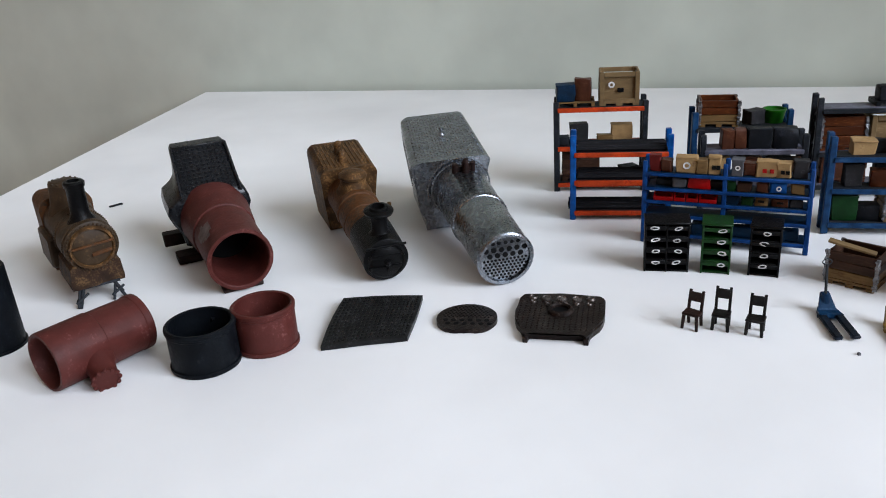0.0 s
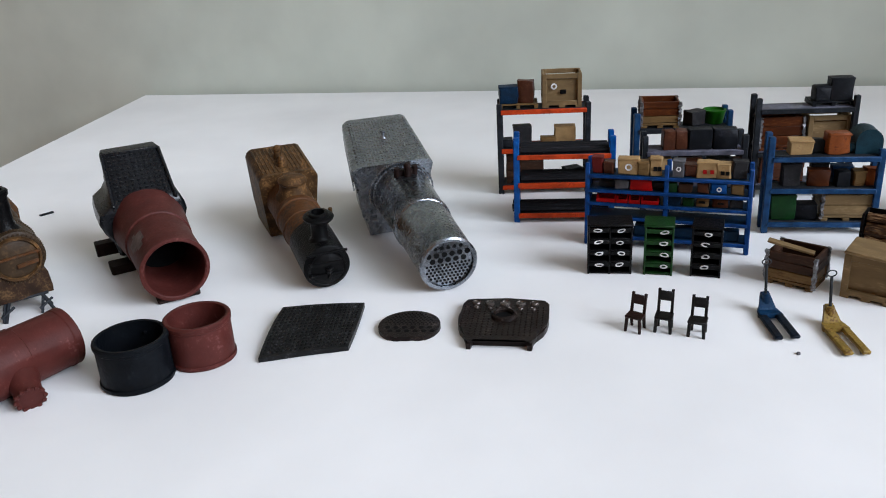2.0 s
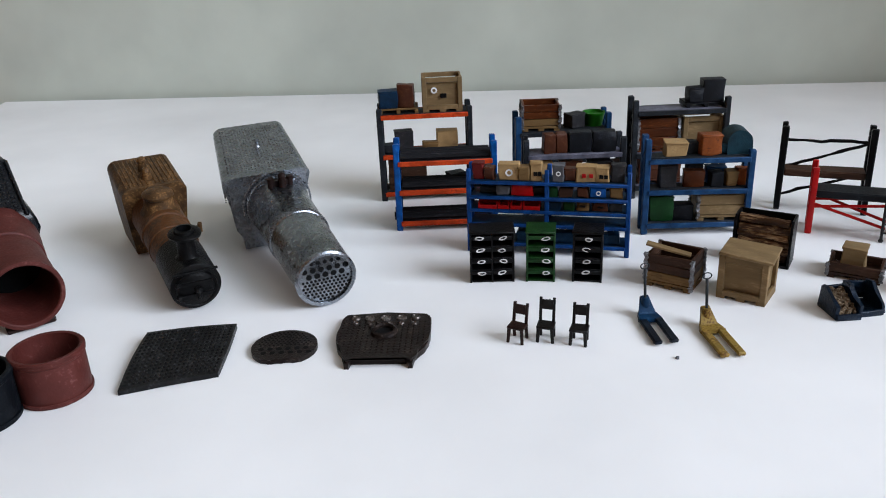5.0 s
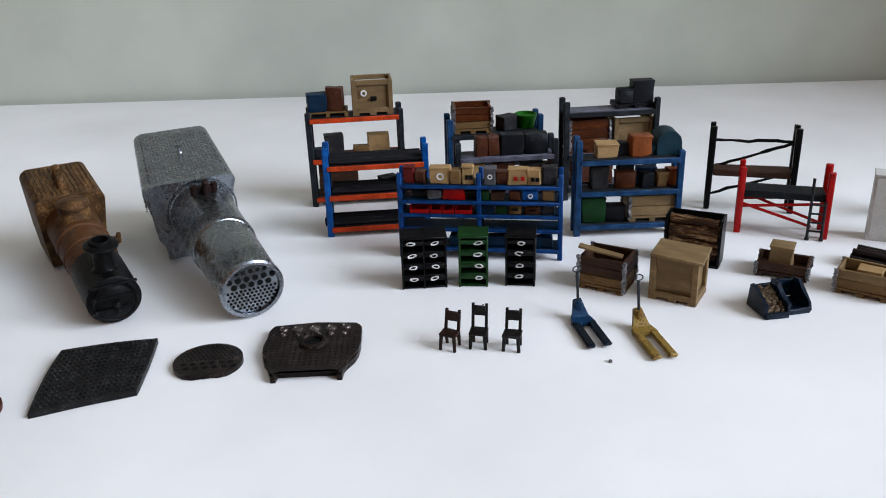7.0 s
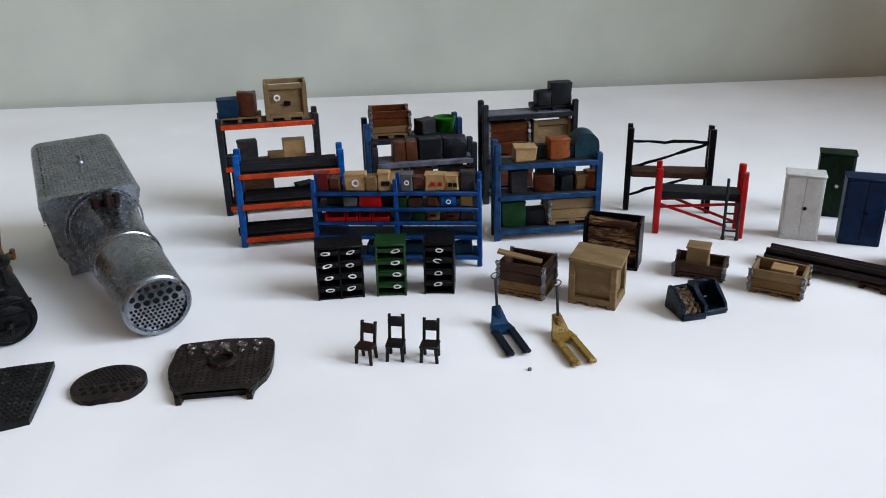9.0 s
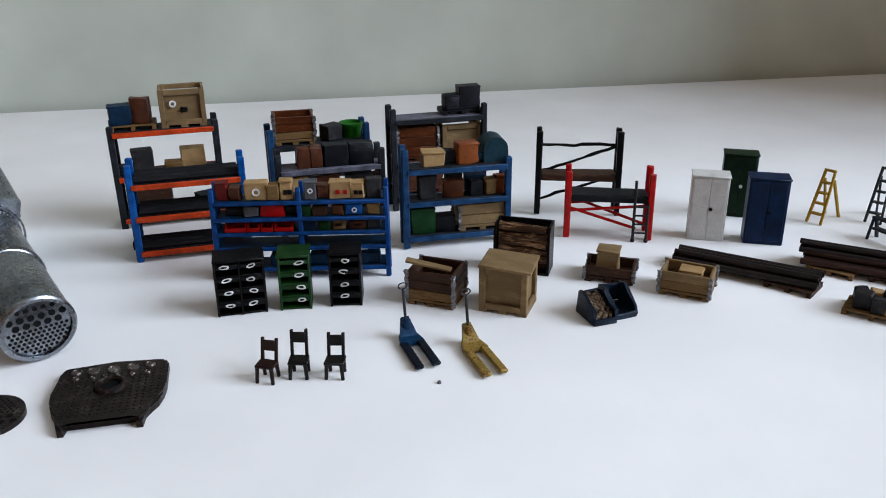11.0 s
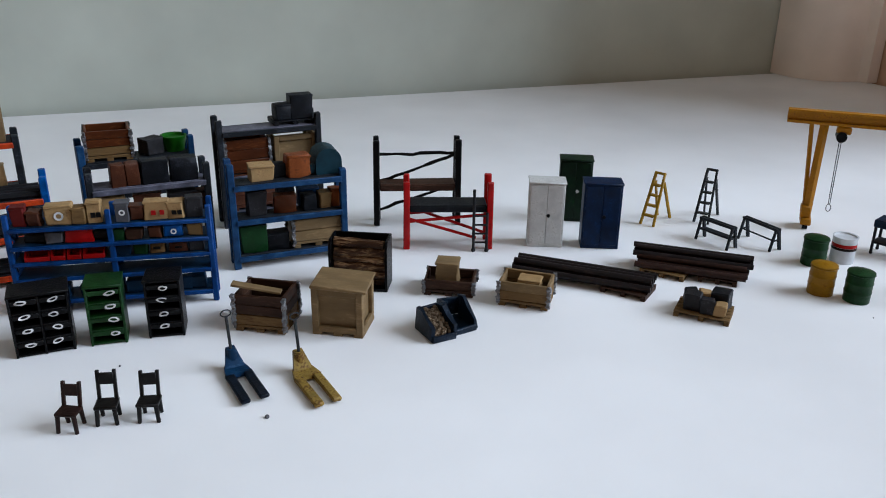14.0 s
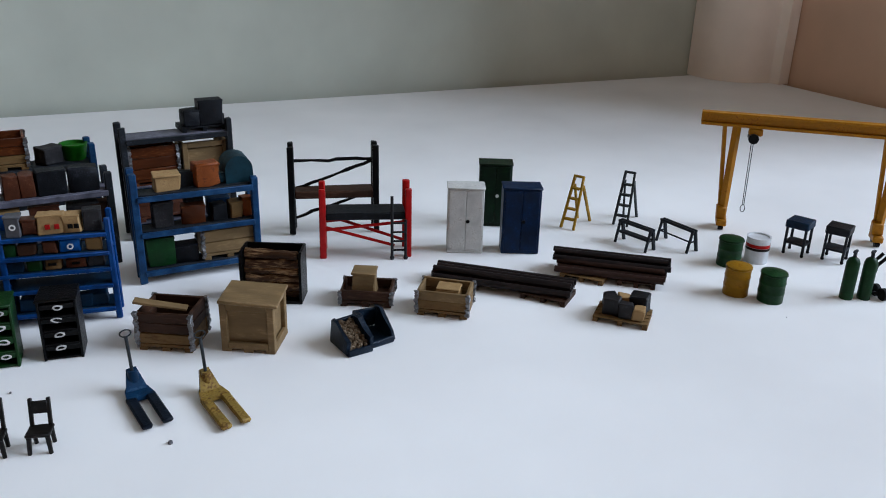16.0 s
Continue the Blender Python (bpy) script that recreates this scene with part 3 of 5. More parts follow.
def small_loco_body():
    o = thing("model_loco_body", at(-13.85, 25.8, 2.1, 37.0, 3.0), "small grey-brown model locomotive body propped on a trestle", "model locomotive", "model boilers")
    R, L = 0.95, 3.5
    part("barrel", lathe(bm_new(), [(0, -0.02), (0.8, -0.02), (R, 0.04), (R, 1.3), (R + 0.03, 1.32), (R + 0.03, 1.45), (R - 0.02, 1.48), (R - 0.02, L)], (0, 0, 0), (0, 1, 0), 40), OLDIRON, o, uneven=0.025)
    f = bm_new()
    lathe(f, [(0, -0.13), (0.6, -0.09), (0.72, -0.03)], (0, 0, 0), (0, 1, 0), 32)
    rivet_ring(f, -0.03, 0.87, 38, 0.045)
    for z, x0, x1 in ((0.14, -0.72, 0.74), (-0.2, -0.05, 0.62)):
        part("strap_hinge", beam(bm_new(), (x0, -0.17, z - 0.03), (x1, -0.17, z + 0.04), 0.08, 0.09), ORANGERUST, o)
    dot(f, (-0.76, -0.1, 0.12), 0.08, 8)
    dot(f, (-0.76, -0.1, -0.3), 0.07, 8)
    part("smokebox_door", f, OLDIRON, o, "round riveted smokebox door with strap hinges", uneven=0.012)
    part("door_ring", lathe(bm_new(), [(0.68, -0.06), (0.72, -0.15), (0.78, -0.15), (0.82, 0.0)], (0, 0, 0), (0, 1, 0), 36), RUSTBROWN, o)
    part("saddle", prism(bm_new(), [(-0.95, -1.5), (0.88, -1.5), (0.9, -1.3), (0.86, -0.7), (0.6, -0.45), (-0.6, -0.45), (-0.9, -0.7), (-0.97, -1.3)], -0.03, 1.9, ALONG), DARKRUST, o, uneven=0.03)
    part("chimney", lathe(bm_new(), [(0.52, -0.12), (0.4, 0.06), (0.33, 0.25), (0.31, 1.15), (0.36, 1.22), (0.38, 1.36), (0.33, 1.42), (0.22, 1.43), (0.2, 1.1), (0, 1.1)], (0, 0.75, R - 0.05), (0, 0.75, 4), 24), BLACK, o, "black chimney", uneven=0.01)
    d = lathe(bm_new(), [(0.8, -0.3), (0.66, 0.0), (0.6, 0.5), (0.57, 0.78), (0.44, 0.88), (0.0, 0.92)], (0, 2.75, R - 0.05), (0, 2.75, 4), 26)
    for k in range(14):
        a = radians(360 * k / 14)
        dot(d, (0.5 * math.cos(a), 2.75 + 0.5 * math.sin(a), R + 0.78), 0.06, 6)
    part("dome", d, OLDIRON, o, uneven=0.03)
    tank = bm_new()
    box(tank, -1.16, 2.0, -1.3, -0.6, L + 0.3, -0.1, 0.08)
    part("side_tank", tank, OLDIRON, o, uneven=0.03)
    part("firebox", prism(bm_new(), arch(1.95, 0.95, -2.0, 0.1, corner=0.4), L, L + 1.4, ALONG), ORANGERUST, o, uneven=0.04)
    rivs = bm_new()
    rivet_ring(rivs, 0.25, R + 0.0, 44, 0.038, 0, -20, 200)
    rivet_ring(rivs, 1.38, R + 0.03, 44, 0.034, 0, -20, 200)
    tagged(part("rivet_row", rivs, OLDIRON, o), kind="stuff")
    return o


def trestle():
    o = thing("model_trestle", at(-13.95, 25.85, 0, 33), "tiny dark steel-blue trestle stand under the loco body", "stand")
    for x in (-0.62, 0.62):
        for y in (-0.4, 0.32):
            part("leg", rod(bm_new(), (x + 0.18 * (1 if x > 0 else -1), y, 0), (x * 0.85, 0, 0.6), 0.06, seg=8), SLATE, o)
        part("brace", rod(bm_new(), (x - 0.28, -0.34, 0.2), (x + 0.2, -0.15, 0.42), 0.05, seg=8), SLATE, o)
        part("foot", rod(bm_new(), (x - 0.25, -0.4, 0.04), (x - 0.05, 0.0, 0.55), 0.055, seg=8), SLATE, o)
    part("crossbar", rod(bm_new(), (-0.75, 0, 0.6), (0.75, 0, 0.6), 0.06, seg=8), SLATE, o)
    return o


silver_boiler()
brown_boiler()
red_boiler()
small_loco_body()
trestle()


def hollow_ring(x, y, r, wall, h, material, label):
    o = thing("boiler_ring", at(x, y), label, "boiler ring", "boiler rings")
    part("shell", lathe(bm_new(), [(r - wall, 0.03), (r - wall, h - 0.02), (r - wall + 0.03, h), (r - 0.03, h), (r, h - 0.03), (r, h - 0.2), (r - 0.03, h - 0.23), (r - 0.03, 0.12), (r, 0.1), (r, 0.02), (r - 0.03, 0), (r - wall, 0), (r - wall, 0.03)], seg=56), material, o, uneven=0.012)
    for z in (0.04, h - 0.16):
        part("rim", lathe(bm_new(), [(r - 0.01, z), (r + 0.015, z + 0.02), (r + 0.015, z + 0.1), (r - 0.01, z + 0.12)], seg=56), material, o)
    return o


RB1 = hollow_ring(-8.48, 20.83, 1.06, 0.12, 1.42, SATIN, "matt black plastic boiler ring standing beside the red one")
part("lug", dot(bm_new(), (0.1, 0.88, 1.05), 0.06, 8), SATIN, RB1)
hollow_ring(-6.8, 21.88, 1.0, 0.13, 1.44, OXIDE, "red oxide resin boiler ring standing on end")
tube = thing("boiler_tube", at(-16.15, 22.5), "tall matt black plastic boiler tube standing on end", "boiler tube")
part("shell", lathe(bm_new(), [(0.84, 0.05), (0.78, 2.78), (0.82, 2.8), (0.86, 2.8), (0.89, 2.75), (0.95, 0.12), (1.0, 0.1), (1.0, 0), (0.84, 0)], seg=48), SATIN, tube)


def tee_pipe():
    o = thing("boiler_tee", at(-12.74, 19.52, 0.93, -36.0), "red oxide resin tube with a side spout lying down", "boiler part")
    R, L = 0.93, 3.12
    part("shell", lathe(bm_new(), [(R - 0.13, 2.4), (R - 0.13, 0), (R - 0.1, -0.04), (R - 0.02, -0.03), (R, 0.02), (R, 1.55), (R - 0.025, 1.58), (R - 0.025, L - 0.25), (R, L - 0.22), (R, L), (R - 0.1, L + 0.03), (0, L + 0.03)], (0, 0, 0), (0, 1, 0), 48), OXIDE, o, uneven=0.012)
    # Dark disc in the tube, painted as the shade further in.
    part("inner_wall", lathe(bm_new(), [(0, 2.35), (R - 0.12, 2.35)], (0, 0, 0), (0, 1, 0), 32), BORESHADE, o)
    s = lathe(bm_new(), [(0.5, 0.3), (0.47, 0.85), (0.4, 1.0), (0.38, 1.5), (0.4, 1.55), (0, 1.58)], (0.1, 1.4, -0.1), (1.3, 1.0, -0.52), 24)
    part("spout", s, OXIDE, o, uneven=0.02)
    teeth = bm_new()
    d = (Vector((1.3, 1.0, -0.52)) - Vector((0.1, 1.4, -0.1))).normalized()
    q = d.to_track_quat("Z", "Y").to_matrix()
    for k in range(12):
        a = radians(30 * k)
        dot(teeth, Vector((0.1, 1.4, -0.1)) + d * 1.54 + q @ Vector((0.38 * math.cos(a), 0.38 * math.sin(a), 0)), 0.075, 6)
    part("spout_flange", teeth, OXIDE, o)
    part("groove", beam(bm_new(), (0.22, 1.2, R - 0.06), (-0.3, 1.95, R - 0.08), 0.05, 0.03), DKBROWN, o)
    return o


tee_pipe()


def rivet_plate():
    o = thing("riveted_plate", at(-4.75, 21.3, 0, 6.5), "black curved riveted model plate lying flat", "boiler part", "flat castings")
    bm = bm_new()
    n, mth = 20, 16
    grid = []
    for i in range(n + 1):
        row = []
        for j in range(mth + 1):
            s, t = i / n, j / mth
            x = s * 2.72 - 0.06 * math.sin(t * 3.0) * (1 - s) + 0.05 * math.sin(t * 3.1) * s + 0.1 * t
            y = t * (3.1 - 0.45 * s) + 0.1 * s
            x += -0.25 + 0.55 * t
            z = 0.30 - 0.16 * (1 - t) ** 2 + 0.04 * math.sin(s * 3.1)
            row.append((x, y, z))
        grid.append(row)
    up = [[bm.verts.new(p) for p in r] for r in grid]
    dn = [[bm.verts.new((p[0], p[1], max(p[2] - 0.16, 0.0))) for p in r] for r in grid]
    for i in range(n):
        for j in range(mth):
            bm.faces.new((up[i][j], up[i + 1][j], up[i + 1][j + 1], up[i][j + 1]))
            bm.faces.new((dn[i][j], dn[i][j + 1], dn[i + 1][j + 1], dn[i + 1][j]))
    for i in range(n):
        bm.faces.new((up[i][0], dn[i][0], dn[i + 1][0], up[i + 1][0]))
        bm.faces.new((up[i][mth], up[i + 1][mth], dn[i + 1][mth], dn[i][mth]))
    for j in range(mth):
        bm.faces.new((up[0][j], up[0][j + 1], dn[0][j + 1], dn[0][j]))
        bm.faces.new((up[n][j], dn[n][j], dn[n][j + 1], up[n][j + 1]))
    part("plate", bm, GUNMETAL, o)
    r = bm_new()
    for i in range(1, n):
        for j in range(1, mth):
            dot(r, grid[i][j], 0.055, 5)
    tagged(part("rivet_field", r, GUNMETAL, o, "fine rows of rivets", smooth=False), kind="stuff")


def tube_disc():
    o = thing("tube_plate_disc", at(-0.44, 22.88, 0, -7), "round dark brown drilled tube plate lying flat", "boiler part", "flat castings")
    pts = []
    for k in range(48):
        a = 2 * math.pi * k / 48
        pts.append((0.96 * math.cos(a), max(0.98 * math.sin(a), -0.84 + 0.04 * math.sin(k * 2.3))))
    b = prism(bm_new(), [(x * 1.04, y * 0.99) for x, y in pts], 0.0, 0.15)
    bmesh.ops.bevel(b, geom=[e for e in b.edges if abs(e.verts[0].co.z - e.verts[1].co.z) < 1e-4], offset=0.04, segments=1, affect="EDGES")
    part("disc", b, IRON, o)
    # Flat discs on the plate; each hole's shade is in their colour.
    hs = bm_new()
    for row in range(2):
        for k in range(6):
            lathe(hs, [(0.0, 0.0), (0.085, 0.0), (0.085, -0.02)], ((k - 2.5 + 0.4 * row) * 0.27, -0.2 - row * 0.24, 0.16), ((k - 2.5 + 0.4 * row) * 0.27, -0.2 - row * 0.24, 1), 10)
    for row in range(8):
        for k in range(14):
            x, y = (k - 6.5 + 0.5 * (row % 2)) * 0.13, 0.02 + row * 0.11
            if x * x + y * y < 0.7:
                lathe(hs, [(0.0, 0.0), (0.035, 0.0), (0.035, -0.02)], (x, y, 0.16), (x, y, 1), 6)
    tagged(part("tube_nest", hs, BORESHADE, o, "rows of flat dark discs for the shade in tube holes"), kind="stuff")


def backhead():
    o = thing("boiler_backhead", at(1.3, 21.3, 0, -10.5), "dark brown cast boiler backhead with fire hole lying flat", "boiler part", "flat castings")
    half = [(0.0, 0.28), (0.82, 0.28), (0.86, 0.0), (1.0, 0.0), (1.03, 0.4), (1.12, 0.62), (1.3, 0.95), (1.4, 1.35), (1.44, 1.8), (1.42, 3.0), (1.34, 3.2), (1.2, 3.25), (0.0, 3.3)]
    pts = [(x + 0.98, 0.93 * y) for x, y in half[1:]] + [(0.98 - x, 0.93 * y) for x, y in half[-2:0:-1]]
    b = prism(bm_new(), pts, 0.0, 0.26)
    bmesh.ops.bevel(b, geom=[e for e in b.edges if e.verts[0].co.z > 0.22 and e.verts[1].co.z > 0.22], offset=0.08, segments=2, affect="EDGES")
    part("plate", b, IRON, o)
    part("fire_hole_ring", lathe(bm_new(), [(0.28, 0), (0.28, 0.09), (0.33, 0.14), (0.40, 0.1), (0.43, 0)], (1.0, 1.75, 0.255), (1.0, 1.75, 2), 28), IRON, o)
    # Near-black disc on the plate, standing in for shade inside the opening.
    part("fire_hole", lathe(bm_new(), [(0, 0), (0.29, 0)], (1.0, 1.75, 0.266), (1.0, 1.75, 2), 24), BORESHADE, o)
    for x, y, r in ((0.02, 2.66, 0.13), (0.05, 2.3, 0.08), (0.45, 2.62, 0.15), (0.97, 2.62, 0.15), (1.47, 2.62, 0.15), (1.92, 2.66, 0.13), (1.9, 2.25, 0.08), (0.5, 2.25, 0.07), (0.8, 2.25, 0.06), (1.15, 2.25, 0.06), (1.5, 2.25, 0.07)):
        g = lathe(bm_new(), [(r * 1.15, 0), (r * 1.1, 0.045), (r * 0.9, 0.07), (r * 0.75, 0.045), (0, 0.04)], (x, y, 0.255), (x, y, 2), 14)
        part("gauge", g, GAUGE, o, "small round metal gauge or fitting")
    r = bm_new()
    for i in range(16):
        for j in range(12):
            x, y = -0.32 + i * 0.17, 0.5 + j * 0.17
            if (x - 1.0) ** 2 + (y - 1.75) ** 2 > 0.25 and not (y < 0.95 and abs(x - 0.96) > 1.05):
                dot(r, (x, y, 0.262), 0.035, 5)
    tagged(part("stay_field", r, IRON, o, "rows of tiny stay heads", smooth=False), kind="stuff")


rivet_plate()
tube_disc()
backhead()

# ---- racking and its load ----


def ground_frame(fl, fr):
    d = Vector((fr[0] - fl[0], fr[1] - fl[1]))
    return d.length, math.degrees(math.atan2(d.y, d.x))


def rack(fl, turn, w, d, h, levels, post, rail, deck, label, boards=1, mid=False, thick=0.12, deck_t=0.08, rail_h=0.2, right_h=None, group="model racking"):
    o = thing("pallet_rack", at(fl[0], fl[1], 0, turn), label, "rack", group)
    xs = [0, w / 2, w] if mid else [0, w]
    for x in xs:
        for y in (0, d):
            part("post", box(bm_new(), x - thick, y - thick, 0, x + thick, y + thick, right_h if right_h and x == w else h + (0.02 if y else 0), 0.03), post, o, uneven=0.035)
        z, up = 0.25, True
        while z + 0.7 < h:
            part("side_brace", beam(bm_new(), (x, 0 if up else d, z), (x, d if up else 0, z + 0.6), 0.07, 0.07), post, o)
            z, up = z + 0.62, not up
    for z in levels:
        for y in (-thick, d + thick):
            part("beam", box(bm_new(), thick * 0.5, y - 0.05, z - rail_h - 0.01, w - thick * 0.5, y + 0.05, z - 0.01, 0.02), rail, o, uneven=0.02)
        for k in range(boards):
            y0 = -0.05 + (d + 0.1) * k / boards
            part("shelf_board", box(bm_new(), 0.05, y0 + 0.01, z - deck_t, w - 0.05, y0 + (d + 0.1) / boards - 0.01, z, 0.02), deck, o, uneven=0.012)
    return o


def local(fl, turn, x, y, z=0.0, spin=0.0):
    a = radians(turn)
    return at(fl[0] + x * math.cos(a) - y * math.sin(a), fl[1] + x * math.sin(a) + y * math.cos(a), z, turn + spin)


def carton(m, size, material, label, mark=None, lid=True):
    w, d, h = size
    o = thing("model_box", m, label, "box", "model boxes")
    b = box(bm_new(), -w / 2, -d / 2, 0, w / 2, d / 2, h, 0.035)
    bmesh.ops.subdivide_edges(b, edges=b.edges, cuts=1, use_grid_fill=True)
    part("body", b, material, o, uneven=0.06)
    if lid:
        part("flap", box(bm_new(), -w / 2 - 0.012, -d / 2 - 0.012, h - 0.06, w / 2 + 0.012, d / 2 + 0.012, h + 0.015, 0.02), material, o, uneven=0.03)
    if mark:
        s = min(w, h) * 0.22
        r = lathe(bm_new(), [(s * 0.55, 0), (s * 0.55, 0.012), (s, 0.012), (s, 0)], (w * 0.02, -d / 2 - 0.045, h * 0.5), (w * 0.02, -d, h * 0.5), 14)
        part("mark", r, mark, o, "small painted mark")
    return o


def shelf(fl, turn, x, y, z, spin=0.0):
    """A place on a rack's shelf, drawn towards its front edge."""
    return local(fl, turn, x, 0.65 * y, z, spin)


def load(m, size, *rest, **more):
    """A carton shallow enough for a rack's shelf."""
    return carton(m, (size[0], 0.7 * size[1], size[2]), *rest, **more)


def marks_on(o, w, d, h, material):
    for x in (-0.2, 0.15):
        part("mark", box(bm_new(), x * w, -d / 2 - 0.06, h * 0.3, x * w + 0.14, -d / 2 - 0.03, h * 0.55, 0.01), material, o)


def pallet(m, w, d, material, label="small wooden model pallet"):
    o = thing("model_pallet", m, label, "pallet", "model pallets")
    for k in range(5):
        y = -d / 2 + (d - d / 6) * k / 4
        part("board", box(bm_new(), -w / 2, y, 0.15, w / 2, y + d / 6, 0.2, 0.01), material, o, uneven=0.012)
    for x in (-w / 2, -0.08, w / 2 - 0.16):
        part("bearer", box(bm_new(), x, -d / 2, 0.05, x + 0.16, d / 2, 0.15, 0.01), material, o)
        part("block", box(bm_new(), x, -d / 2, 0.0, x + 0.16, d / 2, 0.05, 0.005), material, o)
    return o


def crate(m, w, d, h, slat, base, label, planks=3, straps=True, filled=None, name="model_crate"):
    """An open slatted crate on pallet feet."""
    o = thing(name, m, label, "crate", "model crates")
    t = 0.09
    for x in (-w / 2, -0.12, w / 2 - 0.24):
        part("foot", box(bm_new(), x, -d / 2, 0, x + 0.24, d / 2, 0.12, 0.012), base, o)
    part("base", box(bm_new(), -w / 2, -d / 2, 0.12, w / 2, d / 2, 0.22, 0.015), base, o, uneven=0.012)
    ph = (h - 0.22) / planks
    for k in range(planks):
        z0, z1 = 0.22 + k * ph + 0.012, 0.22 + (k + 1) * ph
        mt = base if (k == 0 and base is not slat) else slat
        for y in (-d / 2, d / 2 - t):
            part("plank", box(bm_new(), -w / 2, y, z0, w / 2, y + t, z1, 0.018), mt, o, uneven=0.032)
        for x in (-w / 2, w / 2 - t):
            part("plank", box(bm_new(), x, -d / 2 + t, z0, x + t, d / 2 - t, z1, 0.018), mt, o, uneven=0.032)
    if straps:
        for x in (-w / 2 - 0.02, w / 2 + 0.02):
            for y in (-d / 2 - 0.02, d / 2 + 0.02):
                b = beam(bm_new(), (x * 0.985, y * 0.985, 0.1), (x * 0.985, y * 0.985, h), 0.11, 0.11, 0)
                bmesh.ops.subdivide_edges(b, edges=[e for e in b.edges if e.calc_length() > 0.3], cuts=16)
                for q in b.verts:
                    q.co += Vector((random.uniform(-0.035, 0.035), random.uniform(-0.035, 0.035), 0))
                part("corner_strap", b, CHROME, o, "bright metal corner hinge", smooth=False)
    return o


def panel_crate(m, w, d, h, material, label, lid=True):
    """A closed case with framed sides, on pallet feet, with a loose lid."""
    o = thing("model_case", m, label, "crate", "model crates")
    for x in (-w / 2, -0.14, w / 2 - 0.28):
        part("foot", box(bm_new(), x, -d / 2, 0, x + 0.28, d / 2, 0.13, 0.012), material, o)
    part("body", box(bm_new(), -w / 2 + 0.13, -d / 2 + 0.13, 0.13, w / 2 - 0.13, d / 2 - 0.13, h - (0.02 if lid else 0.25), 0.02), material, o, uneven=0.01)
    for sx in (-1, 1):
        for sy in (-1, 1):
            part("corner_post", box(bm_new(), min(sx * w / 2, sx * (w / 2 - 0.2)), min(sy * d / 2, sy * (d / 2 - 0.2)), 0.1, max(sx * w / 2, sx * (w / 2 - 0.2)), max(sy * d / 2, sy * (d / 2 - 0.2)), h, 0.02), material, o, uneven=0.01)
    for z0, z1 in ((0.1, 0.3), (h - 0.2, h)):
        for sy in (-1, 1):
            part("rail", box(bm_new(), -w / 2 + 0.2, min(sy * d / 2, sy * (d / 2 - 0.1)), z0, w / 2 - 0.2, max(sy * d / 2, sy * (d / 2 - 0.1)), z1, 0.015), material, o)
        for sx in (-1, 1):
            part("rail", box(bm_new(), min(sx * w / 2, sx * (w / 2 - 0.1)), -d / 2 + 0.2, z0, max(sx * w / 2, sx * (w / 2 - 0.1)), d / 2 - 0.2, z1, 0.015), material, o)
    if lid:
        part("lid", rot_box(bm_new(), (0.02, 0.0, h + 0.0), (w + 0.12, d + 0.14, 0.1), 3.5, 0.02, 3.0), material, o, "ill-fitting plank lid", uneven=0.015)
    return o


# tall grey rack with orange beams, behind
A0, AT = (3.75, 35.9), -6.0
rack(A0, AT, 3.95, 1.1, 4.2, (3.95, 2.15, 0.42), SLATE, ORANGE, SLATE, "tall slate-grey model pallet rack with orange beams")
pallet(local(A0, AT, 0.85, 0.75, 3.95), 1.75, 1.3, OCHREWOOD)
load(shelf(A0, AT, 0.4, 0.8, 4.15, 4), (0.85, 0.9, 0.75), NAVY, "dark blue model box on a pallet")
load(shelf(A0, AT, 1.2, 0.85, 4.15, -8), (0.72, 0.8, 1.0), BROWNBOX, "tall brown model box on a pallet", lid=False)
tc = panel_crate(local(A0, AT, 2.8, 0.75, 3.95), 1.75, 1.4, 1.5, KHAKI, "open tan wooden model case with small markings", lid=False)
part("mark", lathe(bm_new(), [(0.07, 0), (0.07, 0.02), (0.14, 0.02), (0.14, 0)], (-0.35, -0.66, 0.95), (-0.35, -3, 0.95), 14), WHITEMARK, tc)
part("mark", rot_box(bm_new(), (0.05, -0.66, 0.6), (0.28, 0.05, 0.2), 0, 0.02), BLACK, tc)
load(shelf(A0, AT, 1.0, 0.8, 2.15, 5), (0.8, 0.8, 0.95), DKGREY, "dark grey model box on the rack")
load(shelf(A0, AT, 2.95, 0.9, 2.15, 0), (0.95, 0.8, 0.85), TAN, "tan model carton on the rack")
load(shelf(A0, AT, 2.2, 0.6, 2.15, 0), (0.7, 0.5, 0.4), OCHREWOOD, "low tan model box on the rack")
load(shelf(A0, AT, 0.3, 0.4, 2.15, 0), (0.5, 0.6, 0.4), SLATE, "low slate model box on the rack")
crate(local(A0, AT, 1.1, 0.8, 0.42), 1.7, 1.3, 1.45, DKWOOD, DKWOOD, "dark brown slatted model crate on the low shelf", straps=False)
load(shelf(A0, AT, 3.3, 0.9, 0.42, 25), (0.8, 0.8, 0.6), SLATE, "slate model box on the low shelf")

# blue rack with orange beams and dark pipes, in front of it
B0, BT = (4.05, 32.0), -8.0
rack(B0, BT, 3.9, 0.95, 3.65, (2.95, 1.75, 0.42), BRIGHTBLUE, ORANGE, BOARD, "bright blue model rack with orange beams")
for z, n in ((2.95, 9), (1.75, 9), (0.42, 9)):
    for k in range(n):
        y = 0.1 + k * 0.1
        o = thing("model_pipe", local(B0, BT, 0.08 - 0.06 * random.random(), y, z + 0.09 + 0.05 * (k % 3)), "long dark grey model tube lying on the rack", "tube", "tubes on the rack")
        part("tube", rod(bm_new(), (0.12 if z > 1 else -0.25, 0, 0), (3.72, 0, 0), 0.085, seg=8), BOARD, o)
